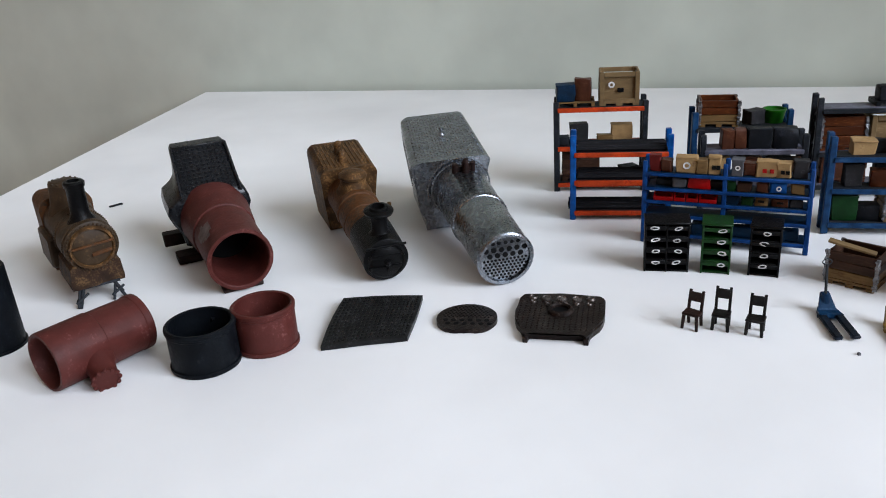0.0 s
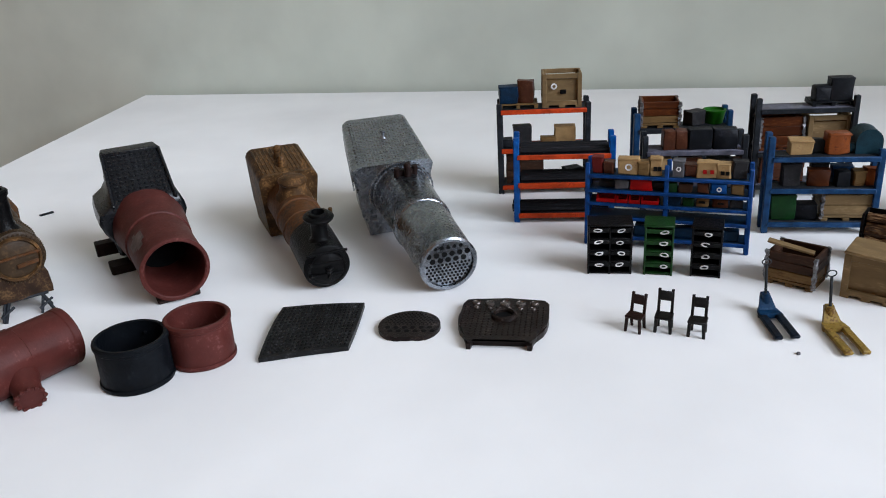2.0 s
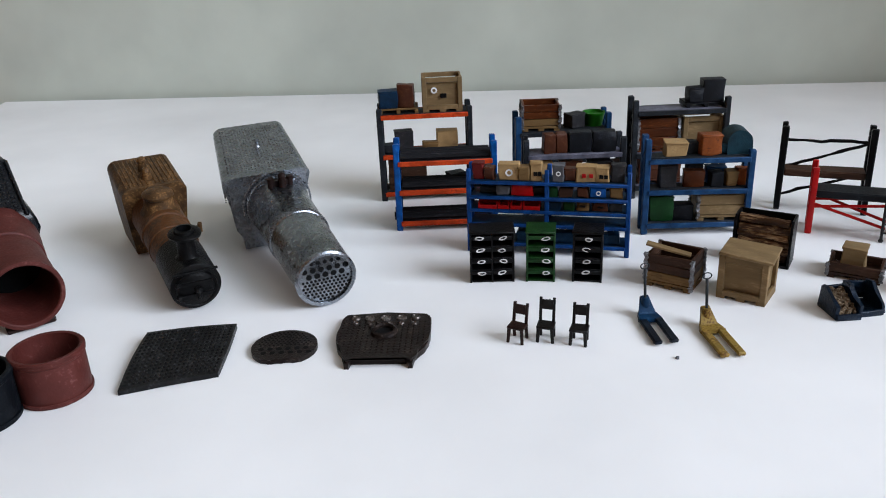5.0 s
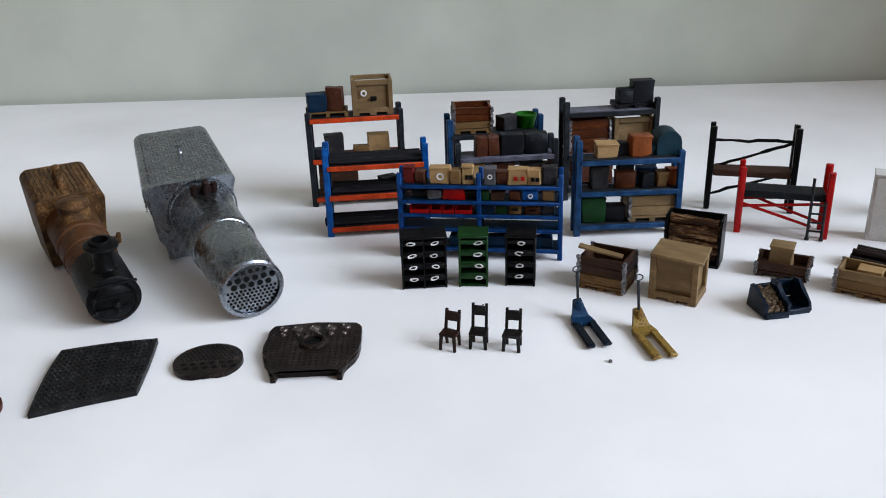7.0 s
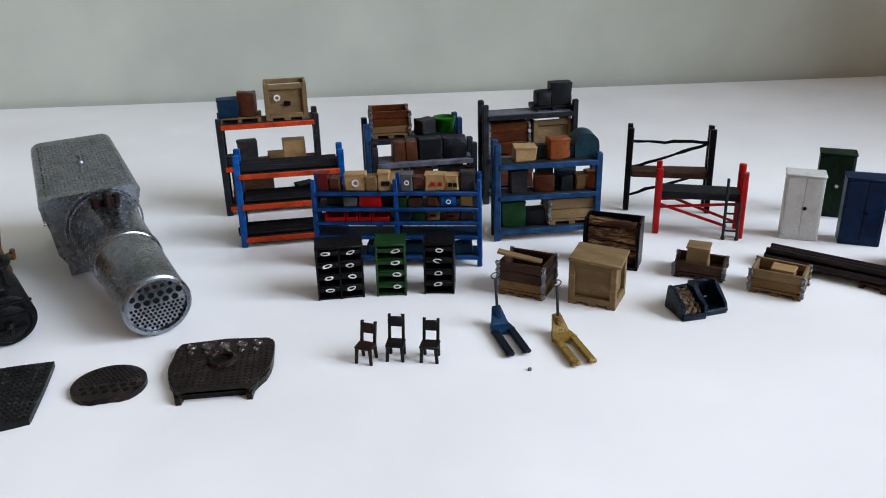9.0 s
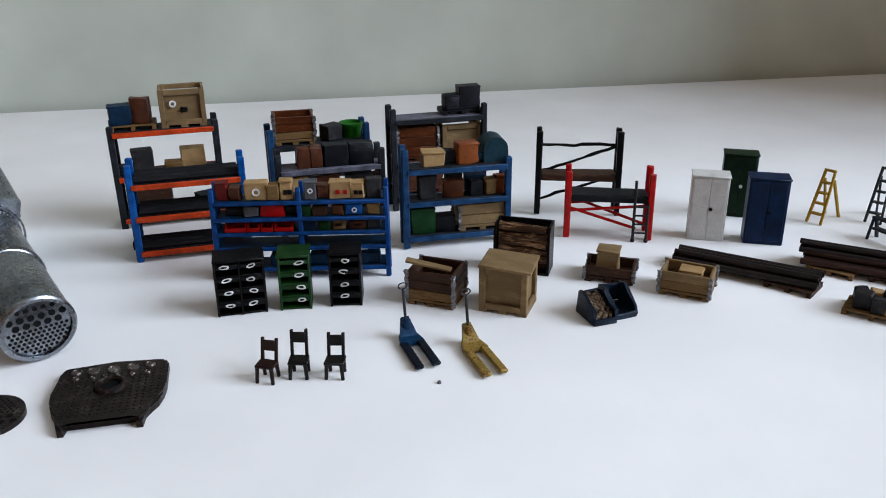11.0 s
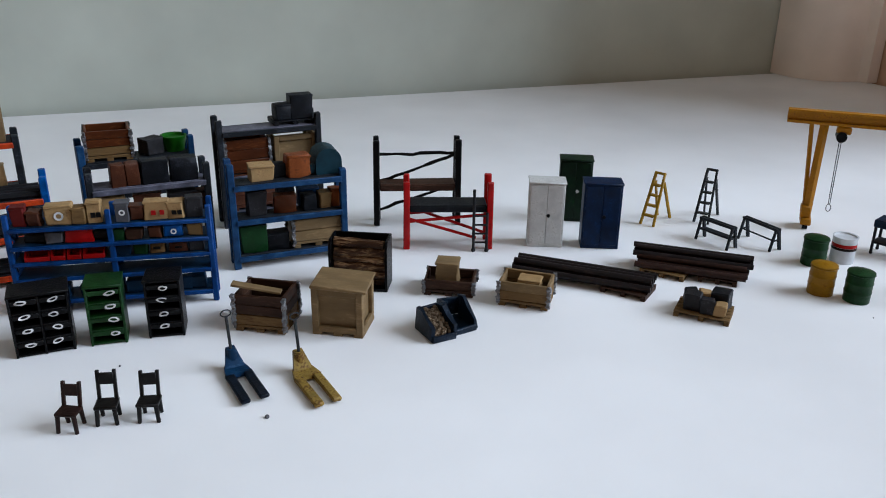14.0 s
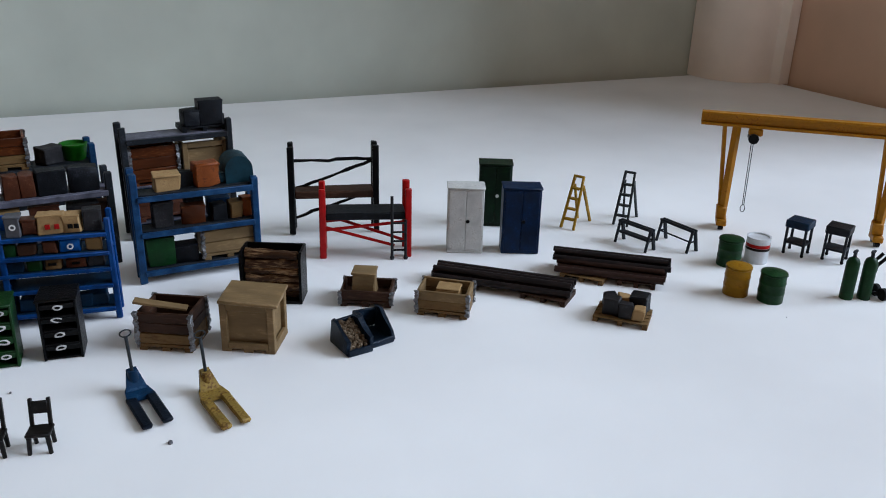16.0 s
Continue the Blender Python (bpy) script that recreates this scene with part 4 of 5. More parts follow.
load(shelf(B0, BT, 3.4, 0.9, 1.95, 20), (0.8, 0.7, 0.55), SLATE, "slate model box on the tube rack")

# wide blue shelving with cartons
C0, CT = (6.45, 29.15), -21.0
rack(C0, CT, 5.85, 0.8, 3.3, (2.86, 2.28, 1.76, 1.22, 0.45), BLUE, BLUE, NAVY, "wide deep-blue model shelving full of boxes", mid=True, thick=0.085, rail_h=0.12)
topline = [(0.35, 0.42, 0.62, MAROON), (0.78, 0.38, 0.45, BROWNBOX), (1.5, 0.75, 0.62, TAN), (2.05, 0.42, 0.52, OCHREWOOD), (2.5, 0.42, 0.66, TAN),
           (3.32, 0.42, 0.62, GREYBOX), (3.72, 0.4, 0.48, BROWNBOX), (4.32, 0.72, 0.6, TAN), (4.9, 0.48, 0.56, TAN), (5.45, 0.5, 0.66, DKGREY)]
for x, w, h, mt in topline:
    o = load(shelf(C0, CT, x, 0.3 + 0.1 * random.random(), 2.86, random.uniform(-7, 7)), (w, 0.55, h), mt, "small painted model carton on the top shelf", WHITEMARK if x in (1.5, 3.32) else None)
    if x in (4.32, 4.9, 2.5):
        marks_on(o, w, 0.385, h, RED if x == 4.32 else BLACK)
for x, w, h, mt, mk in ((1.3, 0.5, 0.36, GREYBOX, None), (2.0, 0.78, 0.42, RED, None), (3.1, 0.36, 0.36, DKGREEN, None), (3.6, 0.5, 0.34, DKWOOD, None), (4.2, 0.4, 0.38, BROWNBOX, None), (4.75, 0.6, 0.42, BRIGHTBLUE, WHITEMARK), (5.4, 0.45, 0.4, OCHREWOOD, None)):
    load(shelf(C0, CT, x, 0.25, 2.28, random.uniform(-4, 4)), (w, 0.5, h), mt, "small painted model box on the middle shelf", mk, lid=False)
load(shelf(C0, CT, 0.75, 0.6, 2.28), (0.7, 0.5, 0.25), SLATE, "low slate model box on the shelf", lid=False)
load(shelf(C0, CT, 2.6, 0.6, 2.28), (0.5, 0.5, 0.28), DKGREY, "low grey model box on the shelf", lid=False)


def pick_bin(m, w):
    o = thing("model_bin", m, "bright red open-fronted model parts bin", "bin", "red parts bins")
    for x in (-w / 2, w / 2 - 0.05):
        part("side", prism(bm_new(), [(-0.25, 0), (0.25, 0), (0.25, 0.36), (0.0, 0.36), (-0.25, 0.15)], x, x + 0.05, Matrix(((0, 0, 1, 0), (1, 0, 0, 0), (0, 1, 0, 0), (0, 0, 0, 1)))), RED, o)
    part("base", box(bm_new(), -w / 2, -0.25, 0, w / 2, 0.25, 0.05, 0.01), RED, o)
    part("back", box(bm_new(), -w / 2, 0.2, 0, w / 2, 0.25, 0.36, 0.01), RED, o)
    part("lip", box(bm_new(), -w / 2, -0.27, 0, w / 2, -0.22, 0.14, 0.01), RED, o)


for x, w in ((0.72, 0.72), (1.32, 0.42), (1.78, 0.42), (2.35, 0.64)):
    pick_bin(local(C0, CT, x, 0.22, 1.76), w)
for x, w, h, mt, mk in ((3.15, 0.5, 0.34, NAVY, None), (3.7, 0.4, 0.36, DKGREEN, None), (4.22, 0.42, 0.4, OCHREWOOD, None), (4.85, 0.55, 0.36, BROWNBOX, None), (5.4, 0.45, 0.36, DKGREY, None)):
    o = load(shelf(C0, CT, x, 0.3, 1.76, random.uniform(-4, 4)), (w, 0.5, h), mt, "small painted model box on the lower shelf", mk, lid=False)
    if x in (4.22, 4.85):
        part("mark", box(bm_new(), -0.1, -0.235, h * 0.4, 0.12, -0.19, h * 0.6, 0.01), BLACK, o)
for x, w in ((0.9, 1.2), (2.2, 0.8), (3.6, 0.9), (4.7, 0.9), (5.35, 0.5)):
    load(shelf(C0, CT, x, 0.4, 0.45), (w, 0.6, 0.42), NAVY, "dark blue model box on the bottom shelf", lid=False)

# dark blue rack behind, with a grey-decked one in front of it
D0, DT = (9.65, 34.5), -6.0
rack(D0, DT, 3.95, 1.0, 3.75, (3.05, 1.8, 0.45), STEELBLUE, SLATE, SLATE, "dark blue model rack loaded with crates")
dc = crate(local(D0, DT, 1.05, 0.7, 3.05, -4), 1.6, 1.35, 1.15, REDWOOD, OCHREWOOD, "glossy reddish-brown slatted model crate with packages inside")
load(shelf(D0, DT, 1.0, 0.5, 3.7), (0.6, 0.5, 0.3), TAN, "tan package inside the crate", WHITEMARK)
load(shelf(D0, DT, 2.55, 0.8, 3.05, 30), (0.8, 0.8, 0.62), DKGREY, "dark grey model box on the top shelf")
tub = thing("model_tub", local(D0, DT, 3.45, 0.75, 3.05), "bright green round model tub", "tub")
part("shell", lathe(bm_new(), [(0, 0), (0.38, 0), (0.48, 0.5), (0.5, 0.53), (0.5, 0.6), (0.42, 0.6), (0.4, 0.5), (0, 0.48)], seg=28), GREEN, tub)
D2, D2T = (9.4, 32.05), -8.0
rack(D2, D2T, 3.95, 0.85, 3.35, (2.75, 1.4, 0.45), SLATE, LILAC, LILAC, "slate model rack with pale grey decking")
for x, w, h, mt in ((0.95, 0.5, 0.78, BROWNBOX), (1.45, 0.48, 0.78, BROWNBOX), (2.2, 0.95, 0.82, CHARCOAL), (3.2, 0.95, 0.82, CHARCOAL)):
    load(shelf(D2, D2T, x, 0.45, 2.75, random.uniform(-3, 3)), (w, 0.85, h), mt, "dark painted model box on the grey deck", lid=False)
for x, w, h, mt in ((0.5, 1.0, 0.95, TAN), (1.75, 0.95, 0.98, BROWNBOX), (2.95, 1.0, 0.9, DKGREY), (3.5, 0.75, 0.85, DKWOOD)):
    load(shelf(D2, D2T, x + 0.1, 0.5, 1.4, random.uniform(-3, 3)), (w, 0.8, h), mt, "painted model carton on the middle deck")
for x, w, h, mt in ((1.0, 1.2, 0.6, CHARCOAL), (3.0, 1.2, 0.6, SLATE)):
    load(shelf(D2, D2T, x, 0.6, 0.45), (w, 0.9, h), mt, "dark model box on the lowest deck")

# tall slate rack behind
F0, FT = (14.5, 33.3), -7.0
rack(F0, FT, 3.9, 0.9, 4.35, (3.9, 2.05, 0.6), SLATE, SLATE, LILAC, "tall slate model rack with crates")
pb = pallet(local(F0, FT, 3.05, 0.7, 3.9), 1.7, 1.1, CHARCOAL, "black model pallet on the top shelf")
load(shelf(F0, FT, 2.6, 0.7, 4.1, 3), (0.62, 0.7, 0.62), CHARCOAL, "black model box on a pallet")
load(shelf(F0, FT, 3.35, 0.75, 4.1, -2), (0.95, 0.8, 0.95), CHARCOAL, "larger black model box on a pallet")
crate(local(F0, FT, 1.05, 0.75, 2.05), 1.75, 1.3, 1.45, REDWOOD, REDWOOD, "reddish-brown slatted model crate on the rack", planks=3)
panel_crate(local(F0, FT, 3.0, 0.75, 2.05), 1.75, 1.3, 1.45, KHAKI, "tan framed model case on the rack", lid=False)
crate(local(F0, FT, 1.2, 0.75, 0.6), 1.85, 1.3, 1.5, BROWNBOX, BROWNBOX, "brown model crate on the low shelf", straps=False)

# blue-grey rack in front
E0, ET = (13.4, 29.1), -11.0
rack(E0, ET, 3.9, 0.68, 3.85, (3.1, 1.85, 0.5), STEELBLUE, STEELBLUE, SLATE, "blue-grey model rack holding boxes and a crate", right_h=3.35)
load(shelf(E0, ET, 1.1, 0.6, 3.1), (0.85, 0.8, 0.55), TAN, "plain tan model carton on the top shelf")
load(shelf(E0, ET, 2.4, 0.65, 3.1, 6), (0.8, 0.8, 0.78), RUSTBOX, "rust-orange model box on the top shelf")
load(shelf(E0, ET, 1.75, 0.9, 3.1), (0.5, 0.5, 0.5), CHARCOAL, "black model box on the top shelf", lid=False)
load(shelf(E0, ET, 2.98, 0.8, 3.1), (0.5, 0.5, 0.35), TEAL, "low teal model box on the top shelf", lid=False)
dome = thing("covered_bundle", local(E0, ET, 3.5, 0.75, 3.1), "dark teal arched tarpaulin-covered bundle on the rack", "bundle")
db = [(-0.48, 0.0), (0.48, 0.0), (0.48, 0.45)] + [(0.48 * math.cos(radians(a)), 0.45 + 0.48 * math.sin(radians(a))) for a in range(15, 180, 15)] + [(-0.48, 0.45)]
part("cover", prism(bm_new(), db, -0.5, 0.5, ALONG), TEAL, dome, uneven=0.03)
for x, w, h, mt, y in ((0.85, 0.78, 1.0, DKGREY, 0.6), (1.85, 0.9, 0.72, REDWOOD, 0.55), (1.95, 0.7, 0.95, SLATE, 1.15), (2.7, 0.55, 0.66, CHARCOAL, 0.5), (3.3, 0.52, 0.66, OCHREWOOD, 0.6), (3.75, 0.55, 0.75, RUSTBOX, 0.7), (2.8, 0.9, 0.75, STEELBLUE, 1.2)):
    load(shelf(E0, ET, x, y, 1.85, random.uniform(-6, 10)), (0.86 * w, 0.65, 0.88 * h), mt, "painted model box on the middle shelf")
load(shelf(E0, ET, 0.65, 0.6, 0.5), (0.95, 0.9, 1.0), DKGREEN, "dark green model box on the bottom shelf")
load(shelf(E0, ET, 1.5, 0.6, 0.5), (0.8, 0.8, 0.62), CHARCOAL, "black model box on the bottom shelf")
crate(local(E0, ET, 2.95, 0.65, 0.5), 1.8, 1.25, 1.05, KHAKI, KHAKI, "tan slatted model crate on the bottom shelf", planks=2)

# ---- drawer units ----


def drawer_unit(p, turn, cols, w, h, material, label):
    d, t = 0.95, 0.07
    o = thing("drawer_unit", at(p[0], p[1], 0, turn), label, "cabinet", "pigeonhole units")
    for k in range(cols + 1):
        x = (w - t) * k / cols
        part("side", box(bm_new(), x, 0, 0, x + t, d, h, 0.015), material, o, uneven=0.015)
    part("back", box(bm_new(), 0.02, d - 0.05, 0.02, w - 0.02, d + 0.01, h - 0.02, 0.01), material, o)
    part("top", box(bm_new(), -0.02, -0.02, h, w + 0.02, d + 0.03, h + 0.08, 0.02), material, o, uneven=0.02)
    ph = (h - 0.1) / 4
    for k in range(4):
        z = 0.02 + k * ph
        part("shelf", box(bm_new(), t, 0.03, z, w - t, d - 0.05, z + 0.06, 0.01), material, o)
        for c in range(cols):
            x0, x1 = (w - t) * c / cols + t, (w - t) * (c + 1) / cols
            fr = part("drawer_front", box(bm_new(), x0, 0.0, z + ph * 0.66, x1, 0.05, z + ph, 0.012), material, o, uneven=0.01)
            off = 0.16 if cols == 1 and material is CABGREEN else -0.02
            xm = (x0 + x1) / 2 + off + random.uniform(-0.04, 0.04)
            m = lathe(bm_new(), [(0.05, 0.0), (0.05, 0.03), (0.08, 0.03), (0.08, 0.0)], (0, -0.005, 0), (0, -1, 0), 12)
            for v in m.verts:
                v.co = Vector((xm + v.co.x * 1.8, v.co.y, z + ph * 0.85 + v.co.z * 0.95 + v.co.x * 0.12))
            part("label_holder", m, WHITEMARK, fr, "hand-painted white oval label", uneven=0.05)


drawer_unit((5.92, 26.22), -9.5, 2, 1.55, 1.82, BLACK, "black double-width model pigeonhole unit with white label marks")
drawer_unit((7.83, 25.9), -17, 1, 1.0, 1.80, CABGREEN, "dark green model pigeonhole unit with white label marks")
drawer_unit((9.38, 25.52), -21, 1, 1.02, 1.78, BLACK, "black single-width model pigeonhole unit with white label marks")

# ---- chairs ----


def chair(p, turn, material, label, h=1.3):
    o = thing("model_chair", at(p[0], p[1], 0, turn), label, "chair", "model chairs")
    w, d, s = 0.46, 0.42, 0.46
    part("seat", box(bm_new(), -0.04, -0.04, s, w + 0.04, d, s + 0.08, 0.02), material, o, uneven=0.02)
    for x in (0.03, w - 0.03):
        part("leg", rod(bm_new(), (x - 0.03 * (1 if x < 0.2 else -1), 0.0, 0), (x, 0.03, s), 0.05, 0.06, 8), material, o)
        part("leg", rod(bm_new(), (x, d + 0.04, 0), (x, d - 0.04, s), 0.05, 0.06, 8), material, o)
        part("back_post", beam(bm_new(), (x, d - 0.04, s), (x, d + 0.1, h), 0.085, 0.085), material, o)
    part("backrest", box(bm_new(), 0.05, d + 0.01, h - 0.37, w - 0.05, d + 0.09, h - 0.05, 0.02), material, o, uneven=0.015)


chair((6.26, 21.85), -36, CHAIRBROWN, "small brown resin model chair", 1.14)
chair((7.12, 21.65), -24, CHAIRBLACK, "taller black resin model chair", 1.27)
chair((8.02, 21.25), -27, CHAIRBLACK, "small black resin model chair", 1.18)

# ---- pallet trucks ----


def pallet_truck(p, turn, material, rodmat, label, forks=None):
    """Forks point along local -y from the pump end."""
    o = thing("pallet_truck", at(p[0], p[1], 0, turn), label, "pallet truck", "pallet trucks")
    for x in (-0.25, 0.25):
        f = part("fork", box(bm_new(), x - 0.13, -1.74, 0.06, x + 0.13, -0.25, 0.19, 0.04), forks or material, o, uneven=0.02)
        part("roller", rod(bm_new(), (x - 0.09, -1.55, 0.06), (x + 0.09, -1.55, 0.06), 0.06, seg=10), CHROME, f)
    b = bm_new()
    prism(b, [(-0.37, -0.34), (0.37, -0.34), (0.3, 0.08), (0.15, 0.36), (-0.15, 0.36), (-0.3, 0.08)], 0.06, 0.2)
    part("chassis", b, material, o, uneven=0.03)
    m = prism(bm_new(), [(-0.36, -0.3), (0.36, -0.3), (0.12, 0.66), (-0.12, 0.66)], -0.06, 0.06, Matrix.Translation((0, 0.02, 0.12)) @ Matrix.Rotation(radians(46), 4, "X"))
    part("mast_plate", m, material, o, uneven=0.03)
    part("pump", rod(bm_new(), (0, 0.25, 0.1), (0, 0.3, 0.62), 0.16, 0.12, 12), material, o, uneven=0.02)
    part("steer_wheel", rod(bm_new(), (-0.13, 0.3, 0.1), (0.13, 0.3, 0.1), 0.1, seg=12), RUBBER, o)
    h = part("handle", rod(bm_new(), (0, 0.3, 0.58), (-0.02, 0.42, 1.55), 0.045, seg=8), rodmat, o)
    lp = bm_new()
    for k in range(12):
        a0, a1 = radians(30 * k), radians(30 * k + 30)
        rod(lp, (-0.02 + 0.14 * math.cos(a0), 0.43, 1.64 + 0.1 * math.sin(a0)), (-0.02 + 0.14 * math.cos(a1), 0.43, 1.64 + 0.1 * math.sin(a1)), 0.02, seg=6)
    part("grip", lp, rodmat, h)


pallet_truck((10.85, 22.3), -3.0, TRUCKBLUE, GREYROD, "dark blue model pallet truck with raised grey handle", FORKNAVY)
pallet_truck((12.37, 21.18), -3.0, MUSTARD, GREYROD, "mustard yellow model pallet truck with raised grey handle")

# ---- crates on the table ----


def square_on(a, b, d):
    """Pose of a box whose front edge runs from a to b on the table and whose depth is d, and its width."""
    w, turn = ground_frame(a, b)
    t = radians(turn)
    return at((a[0] + b[0]) / 2 - math.sin(t) * d / 2, (a[1] + b[1]) / 2 + math.cos(t) * d / 2, 0, turn), w


m, w = square_on((11.72, 24.70), (12.86, 23.64), 1.3)
c1 = crate(m, w, 1.3, 1.2, DKWOOD, OCHREWOOD, "dark slatted model crate with a loose plank across it")
part("loose_plank", beam(bm_new(), (-0.85, -0.5, 1.5), (0.62, -0.3, 1.24), 0.3, 0.07), KHAKI, c1, "loose tan plank", uneven=0.03)
m, w = square_on((13.59, 23.28), (14.73, 22.21), 1.35)
panel_crate(m, w, 1.35, 1.5, KHAKI, "khaki framed model packing case with a skewed lid")


def log_stillage():
    m, w = square_on((15.45, 25.95), (16.98, 24.7), 0.9)
    o = thing("log_stillage", m, "open-fronted black model stillage stacked with split timber", "stillage")
    h, d = 1.75, 1.0
    part("base", box(bm_new(), -w / 2, -d / 2, 0, w / 2, d / 2, 0.1, 0.02), BLACK, o)
    part("back", box(bm_new(), -w / 2, d / 2 - 0.08, 0.1, w / 2, d / 2, h, 0.02), BLACK, o)
    for x in (-w / 2, w / 2 - 0.08):
        part("side", prism(bm_new(), [(-d / 2, 0.1), (d / 2 - 0.08, 0.1), (d / 2 - 0.08, h), (-d / 2 + 0.15, h), (-d / 2, h - 0.2)], x, x + 0.08, Matrix(((0, 0, 1, 0), (1, 0, 0, 0), (0, 1, 0, 0), (0, 0, 0, 1)))), BLACK, o)
    for k in range(11):
        z = 0.22 + (k // 2) * 0.27
        y = -0.16 + 0.36 * (k % 2) + random.uniform(-0.06, 0.06)
        g = thing("model_log", m @ at(0, y, z, random.uniform(-3, 3), 0, random.uniform(-3, 3)), "rough split model timber stacked in the stillage", "log", "split logs")
        b = rod(bm_new(), (-w / 2 + 0.12, 0, 0), (w / 2 - 0.12 - 0.1 * random.random(), 0, 0), 0.17, 0.15, 9)
        bmesh.ops.subdivide_edges(b, edges=[e for e in b.edges if e.calc_length() > 0.5], cuts=6)
        part("timber", b, LOGM, g, uneven=0.06, smooth=False)


log_stillage()
m, w = square_on((17.89, 23.88), (19.14, 22.80), 1.15)
c5 = crate(m, w, 1.15, 0.55, REDWOOD, DKWOOD, "low reddish-brown model crate with a carton in it", planks=1)
carton(m @ at(-0.1, 0.0, 0.22), (0.75, 0.7, 0.85), KHAKI, "khaki model carton standing in a low crate")
m, w = square_on((19.55, 21.97), (20.61, 20.74), 1.15)
crate(m, w, 1.15, 0.85, KHAKI, OCHREWOOD, "tan slatted model crate with metal corners", planks=2)
carton(m @ at(0.1, 0.05, 0.22), (0.75, 0.55, 0.6), TAN, "tan package lying in the crate")


def coal_bin():
    o = thing("divided_bin", at(16.32, 20.86, 0, -5), "dark blue two-bay model bin, one bay holding scrap", "bin")
    bays = []
    for k, x0 in enumerate((0.0, 0.82)):
        yy = 0.0 if k == 0 else 0.18
        part("base", box(bm_new(), x0, yy, 0.0, x0 + 0.8, yy + 1.15, 0.08, 0.02), BINBLUE, o, uneven=0.05)
        part("back", box(bm_new(), x0, yy + 1.05, 0.08, x0 + 0.8, yy + 1.15, 0.72, 0.02), BINBLUE, o, uneven=0.08)
        for x in (x0, x0 + 0.7):
            part("side", prism(bm_new(), [(yy, 0.06), (yy + 1.1, 0.06), (yy + 1.1, 0.75), (yy + 0.75, 0.8), (yy + 0.45, 0.6), (yy, 0.42)], x, x + 0.1, Matrix(((0, 0, 1, 0), (1, 0, 0, 0), (0, 1, 0, 0), (0, 0, 0, 1)))), BINBLUE, o, uneven=0.08)
        part("lip", box(bm_new(), x0, yy - 0.03, 0.0, x0 + 0.8, yy + 0.06, 0.2, 0.02), BINBLUE, o, uneven=0.05)
    s = thing("scrap_heap", at(16.32, 20.86, 0, -5), "brown crumbly scrap filling one bay of the bin", "scrap", kind="stuff")
    b = bm_new()
    for k in range(190):
        x, y = random.uniform(0.13, 0.67), random.uniform(0.1, 1.0)
        dot(b, (x, y, 0.17 + 0.42 * y + random.uniform(-0.04, 0.05)), random.uniform(0.04, 0.085), 5)
    part("lumps", b, GRAVEL, s, uneven=0.03, smooth=False)


coal_bin()


def pipe_stack(a, b, z, rows, material, label, r=0.115):
    """Round bars from a to b, laid in rows."""
    w, turn = ground_frame(a, b)
    o = thing("pipe_bundle", at(a[0], a[1], z, turn), label, "pipes", "pipe bundles")
    for j, n in enumerate(rows):
        for k in range(n):
            y = (k - (n - 1) / 2) * r * 2
            part("pipe", rod(bm_new(), (random.uniform(-0.08, 0.06), y, r + j * r * 1.75), (w + random.uniform(-0.06, 0.08), y, r + j * r * 1.75), r, seg=10), material, o)


PT1 = -50.0
pallet(at(24.0, 20.55, 0, PT1 - 14), 1.55, 1.2, DKWOOD, "dark brown model pallet under the pipes")
pallet(at(22.35, 23.15, 0, PT1 - 5), 1.3, 1.1, DKWOOD, "dark brown model pallet under the pipes")
pipe_stack((21.75, 23.85), (24.55, 19.95), 0.2, (5, 3), PIPEM, "bundle of dark grey model pipes on two pallets")
pallet(at(26.3, 21.0, 0, PT1 - 12), 1.55, 1.2, OCHREWOOD, "ochre model pallet under the pipes")
pallet(at(27.45, 19.6, 0, PT1 - 5), 1.3, 1.1, DKWOOD, "dark brown model pallet under the pipes")
pipe_stack((25.85, 21.9), (28.1, 18.95), 0.2, (6, 3), PIPEBROWN, "bundle of brown model pipes on two pallets")
pipe_stack((25.8, 22.1), (28.3, 18.95), 0.5, (4, 2), PIPEM, "bundle of dark grey model pipes on top of brown ones", 0.1)

m, w = square_on((23.85, 18.42), (24.73, 16.96), 1.2)
pallet(m, w, 1.2, OCHREWOOD, "ochre model pallet carrying small boxes")
for x, y, sx, sy, sz, mt, sp in ((-0.35, -0.2, 0.5, 0.45, 0.55, DKGREY, 0), (0.1, -0.3, 0.45, 0.4, 0.48, DKGREY, 5), (0.52, -0.32, 0.38, 0.4, 0.4, TAN, 0), (-0.5, 0.3, 0.4, 0.4, 0.45, CHARCOAL, 20), (-0.02, 0.15, 0.4, 0.4, 0.55, TAN, 15), (0.45, 0.22, 0.6, 0.6, 0.62, CHARCOAL, -4)):
    carton(m @ at(x, y, 0.2, sp), (sx, sy, sz), mt, "small painted model box on a pallet", lid=False)

# ---- bench frames ----


def bench_frame(fl, turn, w, d, h, material, deck, deckmat, label, ladder=None):
    o = thing("work_frame", at(fl[0], fl[1], 0, turn), label, "frame", "tall work frames")
    for x in (0, w):
        for y in (0, d):
            part("post", box(bm_new(), x - 0.12, y - 0.1, 0, x + 0.12, y + 0.1, h, 0.03), material, o, uneven=0.05)
        part("side_rail", beam(bm_new(), (x, 0, deck - 0.4), (x, d, deck - 0.4), 0.1, 0.12), material, o)
    part("deck", box(bm_new(), 0.1, -0.05, deck - 0.28, w - 0.1, d + 0.05, deck, 0.04), deckmat, o, uneven=0.03)
    return o


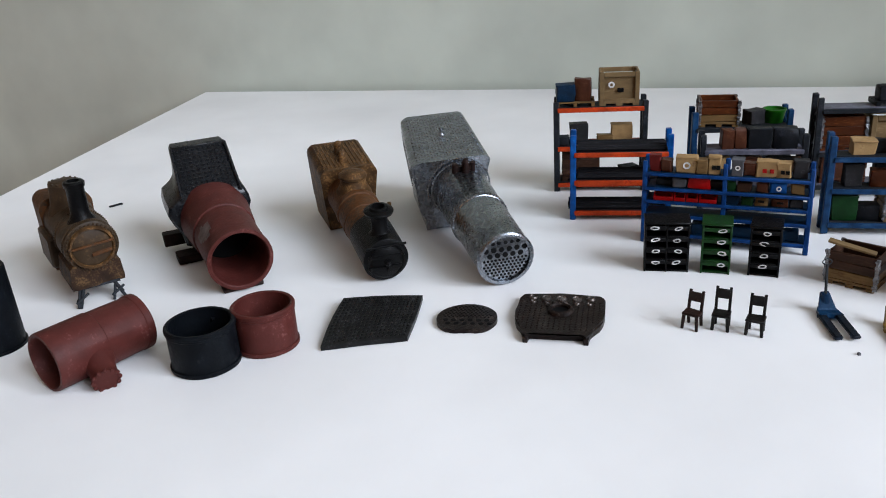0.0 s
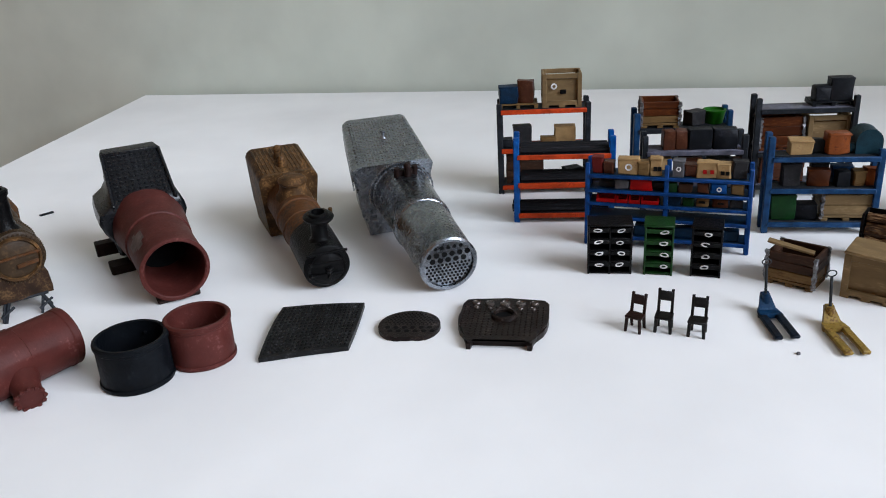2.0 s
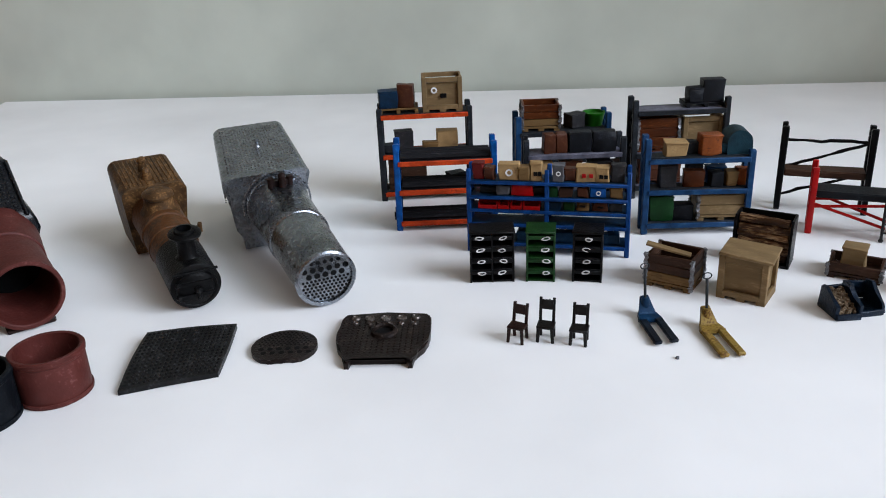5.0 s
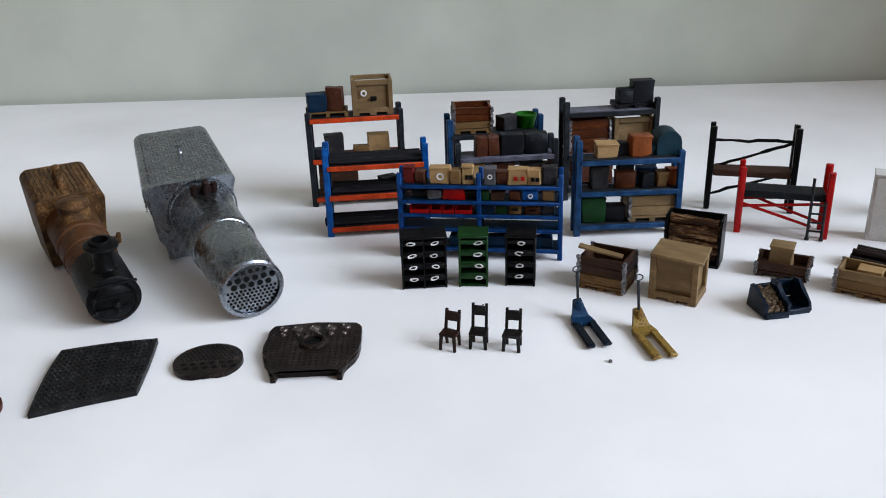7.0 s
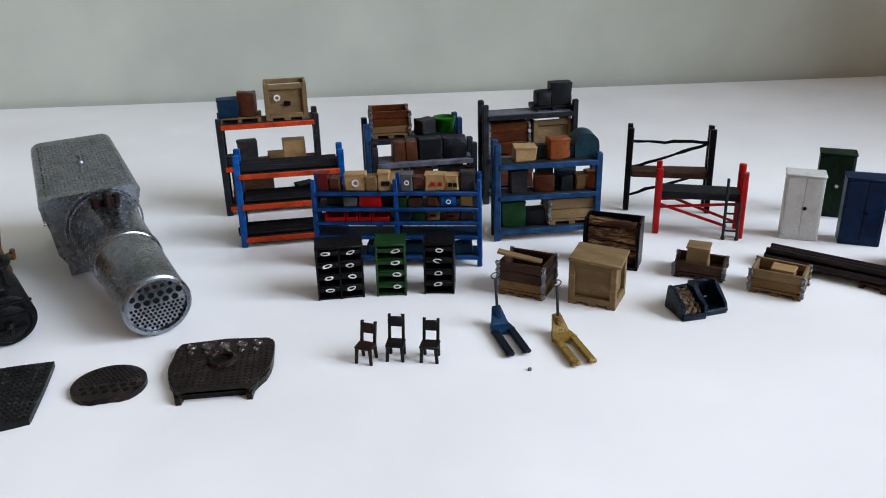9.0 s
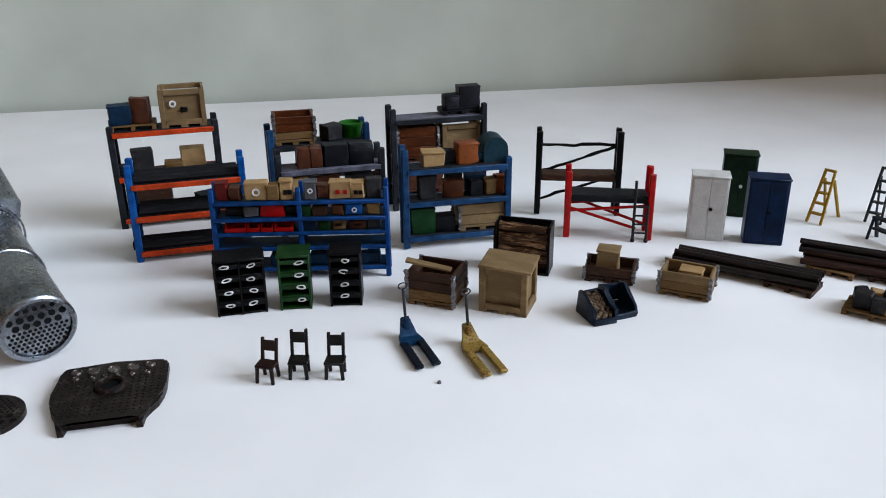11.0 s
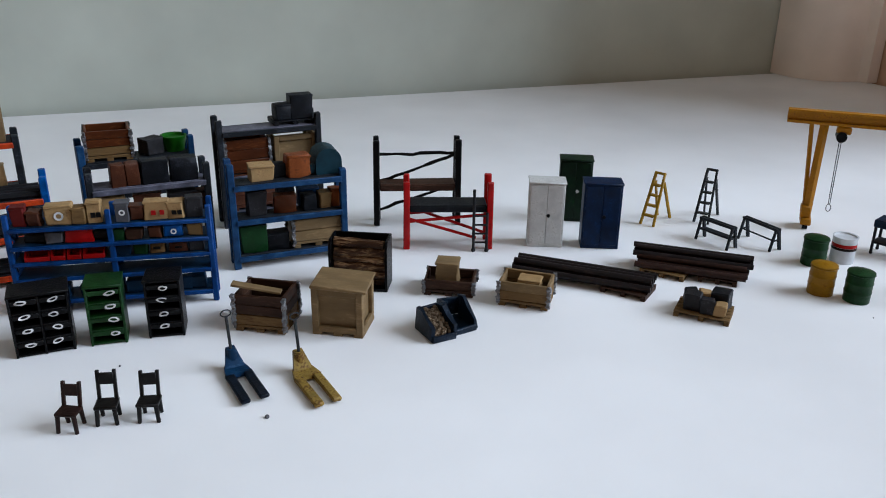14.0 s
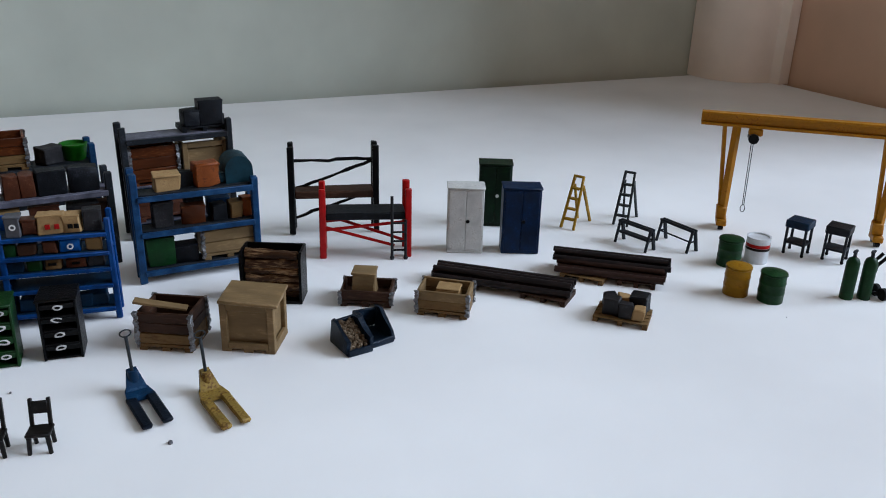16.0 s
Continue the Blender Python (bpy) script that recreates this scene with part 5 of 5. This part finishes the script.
bf = bench_frame((19.74, 30.41), -28, 3.25, 0.8, 3.55, BLACK, 1.75, DKWOOD, "black model frame with a dark brown platform")
for p, q in (((0.1, 0.8, 2.8), (3.2, 0.8, 2.8)), ((0.1, 0.8, 1.65), (3.2, 0.8, 2.75)), ((0.1, 0.8, 0.45), (3.2, 0.8, 1.5))):
    b = rod(bm_new(), p, q, 0.065, seg=8)
    bmesh.ops.subdivide_edges(b, edges=[e for e in b.edges if e.calc_length() > 1], cuts=8)
    part("brace", b, BLACK, bf, uneven=0.07)
rf = bench_frame((19.50, 27.68), -31, 3.1, 1.0, 2.65, RED, 1.75, CHARCOAL, "red model frame with a dark platform and short ladder")
for p, q in (((0.1, 0, 1.2), (2.6, 0.0, 0.45)), ((0.1, 0.95, 1.1), (3.0, 0.95, 1.35)), ((0.1, 0.95, 1.35), (3.0, 0.95, 0.3)), ((0.1, 0.0, 1.1), (3.0, 0.0, 1.38))):
    part("brace", rod(bm_new(), p, q, 0.06, seg=8), RED, rf)
lad = thing("short_ladder", local((19.50, 27.68), -31, 2.5, -0.22), "small grey-brown model ladder leaning on the frame", "ladder")
for x in (0, 0.5):
    part("stile", rod(bm_new(), (x, -0.05, 0), (x, 0.08, 2.4 if x == 0 else 1.5), 0.055, seg=8), DKGREY, lad)
    part("foot", dot(bm_new(), (x, -0.05, 0.06), 0.09, 8), DKGREY, lad)
for z in (0.35, 0.7, 1.05, 1.4):
    part("rung", rod(bm_new(), (0, 0, z), (0.5, 0, z), 0.04, seg=8), DKGREY, lad)

# ---- lockers ----


def locker(p, turn, w, d, h, material, label, knob):
    o = thing("model_locker", at(p[0], p[1], 0, turn), label, "locker", "steel lockers")
    part("body", box(bm_new(), 0, 0, 0.0, w, d, h - 0.06, 0.03), material, o, uneven=0.012)
    part("top", box(bm_new(), -0.03, -0.05, h - 0.06, w + 0.03, d + 0.03, h, 0.025), material, o, uneven=0.01)
    for k in range(2):
        x0 = 0.06 + k * (w - 0.12) / 2
        dr = part("door", box(bm_new(), x0 + 0.015, -0.03, 0.16, x0 + (w - 0.12) / 2 - 0.015, 0.02, h - 0.12, 0.015), material, o, uneven=0.008)
        if k:
            part("handle", lathe(bm_new(), [(0.07, 0), (0.07, 0.03), (0, 0.04)], (x0 + 0.08, -0.03, h * 0.5), (x0 + 0.08, -1, h * 0.5), 12), knob, dr, "small dark handle")


locker((23.55, 25.52), -37, 1.36, 0.85, 2.58, LOCKGREY, "pale grey two-door model locker", BLACK)
locker((25.21, 24.31), -37, 1.42, 0.85, 2.6, LOCKBLUE, "dark blue two-door model locker", BLACK)
locker((26.44, 27.12), -39, 1.32, 0.85, 2.66, LOCKGREEN, "dark green two-door model locker", LOCKGREY)

# ---- step ladders and trestles ----


def step_ladder(p, turn, h, material, label):
    o = thing("step_ladder", at(p[0], p[1], 0, turn), label, "ladder", "step ladders")
    w, run = 0.58, 0.75
    for s in (0, 1):
        x0, x1 = (0 if s == 0 else w), (0.1 if s == 0 else w - 0.1)
        part("stile", beam(bm_new(), (x0, 0, 0), (x1, run, h), 0.09, 0.12), material, o)
        part("rear_leg", beam(bm_new(), (x0, run + 0.75, 0), (x1, run + 0.02, h * 0.8), 0.08, 0.08), material, o)
    for k in range(1, 5):
        t = k * 0.19
        part("tread", box(bm_new(), 0.05 + 0.1 * t, run * t - 0.12, h * t - 0.04, w - 0.05 - 0.1 * t, run * t + 0.1, h * t + 0.03, 0.015), material, o)
    part("hoop", box(bm_new(), 0.05, run - 0.06, h - 0.1, w - 0.05, run + 0.06, h, 0.03), material, o)


step_ladder((29.2, 25.05), -74, 2.12, LADYELLOW, "open yellow model step ladder")
step_ladder((31.3, 24.05), -66, 2.18, LADGREY, "open dark grey model step ladder")


def folding_trestle(p, turn, l, label, shelf):
    o = thing("folding_trestle", at(p[0], p[1], 0, turn), label, "trestle", "folding trestles")
    for y in (0.0, 0.55):
        for x in (0.05, l - 0.05):
            part("leg", beam(bm_new(), (x, y, 0), (x, 0.275 + (y - 0.275) * 0.25, 0.86), 0.09, 0.09), SLATE, o)
        part("top_bar", beam(bm_new(), (-0.02, 0.275 + (y - 0.275) * 0.28, 0.86), (l + 0.02, 0.275 + (y - 0.275) * 0.28, 0.86), 0.1, 0.1), SLATE, o, uneven=0.01)
    if shelf:
        part("shelf", box(bm_new(), 0.1, 0.12, 0.42, l - 0.1, 0.45, 0.47, 0.015), SLATE, o)
    for x in (0.05, l - 0.05):
        part("cross_bar", beam(bm_new(), (x, 0.1, 0.42), (x, 0.46, 0.42), 0.06, 0.06), SLATE, o)
    part("stretcher", beam(bm_new(), (0.05, 0.16, 0.42), (l - 0.05, 0.16, 0.42), 0.05, 0.06), SLATE, o)


folding_trestle((29.8, 22.7), -88, 1.55, "dark grey model folding trestle with a shelf", True)
folding_trestle((31.3, 21.85), -95, 1.65, "dark grey open model folding trestle", False)

# ---- drums ----


def drum(p, r, h, material, label, lid=None):
    o = thing("model_drum", at(p[0], p[1]), label, "drum", "model drums")
    prof = [(0, 0), (r, 0), (r, h * 0.31), (r + 0.012, h * 0.33), (r + 0.012, h * 0.36), (r, h * 0.38), (r, h * 0.64), (r + 0.012, h * 0.66), (r + 0.012, h * 0.69), (r, h * 0.71), (r, h - 0.04), (r + 0.03, h - 0.02), (r + 0.02, h)]
    part("shell", lathe(bm_new(), prof, seg=32), material, o, uneven=0.012)
    part("lid", lathe(bm_new(), [(r + 0.01, 0), (r + 0.01, 0.04), (r * 0.8, 0.07), (r * 0.2, 0.12), (0, 0.12)], (0, 0, h), (0, 0, 9), 28), lid or material, o)
    return o


def away(p, t):
    v = Vector((p[0] - 5.65, p[1] - 3.26))
    v.normalize()
    return p[0] + v.x * t, p[1] + v.y * t


drum(away((31.25, 18.5), 0.4), 0.43, 1.0, DKGREEN, "dark green model oil drum")
drum(away((29.16, 16.82), 0.4), 0.42, 1.0, DRUMYELLOW, "yellow model oil drum")
drum(away((29.65, 15.82), 0.4), 0.42, 1.0, DKGREEN, "dark green model oil drum with a domed lid")
tin = thing("paint_tin", at(*away((32.4, 18.1), 0.4)), "white model paint tin with a red and dark band", "tin")
part("shell", lathe(bm_new(), [(0, 0), (0.42, 0), (0.43, 0.95), (0.45, 1.0), (0.38, 1.0), (0.36, 0.95), (0, 0.95)], seg=32), TINWHITE, tin)
part("band", lathe(bm_new(), [(0.435, 0.52), (0.436, 0.62)], seg=32), DKBROWN, tin, "dark brown band")
part("band", lathe(bm_new(), [(0.436, 0.63), (0.438, 0.76)], seg=32), RED, tin, "red band")

# ---- tool trolleys ----


def trolley(p, turn, material, label):
    o = thing("tool_trolley", at(p[0], p[1], 0, turn), label, "trolley", "tool trolleys")
    w, d, h = 0.8, 0.75, 1.4
    for x in (0.05, w - 0.05):
        for y in (0.05, d - 0.05):
            part("leg", beam(bm_new(), (x, y, 0.08), (x, y, h - 0.25), 0.09, 0.09), SLATE, o)
            part("caster", dot(bm_new(), (x, y, 0.07), 0.07, 8), RUBBER, o)
    part("tray", box(bm_new(), -0.03, -0.03, h - 0.3, w + 0.03, d + 0.03, h, 0.03), material, o, uneven=0.015)
    part("shelf", box(bm_new(), 0, 0, 0.45, w, d, 0.53, 0.02), SLATE, o, uneven=0.01)


trolley((34.3, 18.15), -80, NAVY, "small model trolley with a blue top tray")
trolley((34.92, 16.9), -76, CHARCOAL, "small model trolley with a black top tray")

# ---- gas cylinders ----


def cylinder(p, label):
    o = thing("gas_cylinder", at(p[0], p[1]), label, "gas cylinder", "gas cylinders")
    part("body", lathe(bm_new(), [(0, 0), (0.22, 0), (0.22, 1.3), (0.18, 1.43), (0.07, 1.52), (0, 1.52)], seg=24), DKGREEN, o)
    part("valve", rod(rod(bm_new(), (0, 0, 1.5), (0, 0, 1.75), 0.06, seg=8), (-0.1, 0, 1.7), (0.1, 0, 1.72), 0.05, seg=8), SLATE, o)


cylinder(away((32.13, 14.48), 0.25), "dark green model gas cylinder standing upright")
CY = away((32.62, 14.12), 0.25)
cylinder(CY, "dark green model gas cylinder strapped to a hand truck")
ht = thing("hand_truck", at(CY[0], CY[1], 0, -30), "small black model hand truck beside a gas cylinder", "hand truck")
for x in (-0.16, 0.16):
    part("frame_bar", rod(rod(bm_new(), (x + 0.2, 0.3, 0.1), (x + 0.24, 0.2, 1.1), 0.06, seg=8), (x + 0.24, 0.2, 1.1), (x + 0.62, 0.1, 1.6), 0.06, seg=8), BLACK, ht)
for y in (0.1, 0.5):
    part("wheel", rod(bm_new(), (0.5, y - 0.3, 0.2), (0.62, y - 0.3, 0.2), 0.22, seg=20), RUBBER, ht)
part("axle", rod(bm_new(), (0.15, 0.0, 0.2), (0.55, 0.0, 0.2), 0.04, seg=8), BLACK, ht)

# ---- gantry crane ----
CW, CTURN = ground_frame((34.85, 21.3), (38.4, 16.5))
crane = thing("gantry_crane", at(34.85, 21.3, 0, CTURN), "yellow model gantry crane with chain hoist", "crane")
H = 4.32
gb = bm_new()
for z0, z1, hw in ((H, H + 0.1, 0.22), (H + 0.1, H + 0.42, 0.07), (H + 0.42, H + 0.52, 0.22)):
    box(gb, -1.35, -hw, z0, CW + 0.9, hw, z1, 0.015)
part("beam", gb, YELLOW, crane, uneven=0.02)
for x, s in ((0.0, 1), (CW, 1)):
    for y0, y1, r in ((0.0, 0.0, 0.16),):
        part("leg", beam(bm_new(), (x, -0.05, 0.35), (x + 0.05, 0.0, H), 0.26, 0.22), YELLOW, crane, uneven=0.02)
    part("strut", beam(bm_new(), (x - 0.1, 0.1, 0.6), (x - 0.42, 0.0, H), 0.1, 0.12), YELLOW, crane)
    et = part("end_truck", box(bm_new(), x - 0.2, -0.42, 0.18, x + 0.2, 0.42, 0.45, 0.04), YELLOW, crane, uneven=0.02)
    part("bracket", box(bm_new(), x - 0.26, -0.25, 0.45, x + 0.16, 0.2, 0.95, 0.05), YELLOW, crane, uneven=0.05)
    for y in (-0.28, 0.28):
        part("wheel", rod(bm_new(), (x - 0.1, y, 0.13), (x + 0.1, y, 0.13), 0.13, seg=16), BLACK, et)
hoist = part("hoist", box(bm_new(), 0.5, -0.18, H - 0.32, 1.05, 0.18, H - 0.02, 0.05), YELLOW, crane, uneven=0.04)
part("motor", rod(bm_new(), (0.72, -0.3, H - 0.42), (0.72, 0.3, H - 0.42), 0.2, seg=18), BLACK, hoist, "black hoist drum")
ch = bm_new()
for x0, x1 in ((0.68, 0.74), (0.76, 0.80)):
    rod(ch, (x0, 0, H - 0.45), (x1, 0, 1.05), 0.018, seg=6)
for k in range(10):
    a0, a1 = radians(36 * k), radians(36 * k + 36)
    rod(ch, (0.77 + 0.09 * math.cos(a0), 0, 0.92 + 0.16 * math.sin(a0)), (0.77 + 0.09 * math.cos(a1), 0, 0.92 + 0.16 * math.sin(a1)), 0.018, seg=6)
part("chain", ch, STEEL, hoist, "thin looped wire chain")
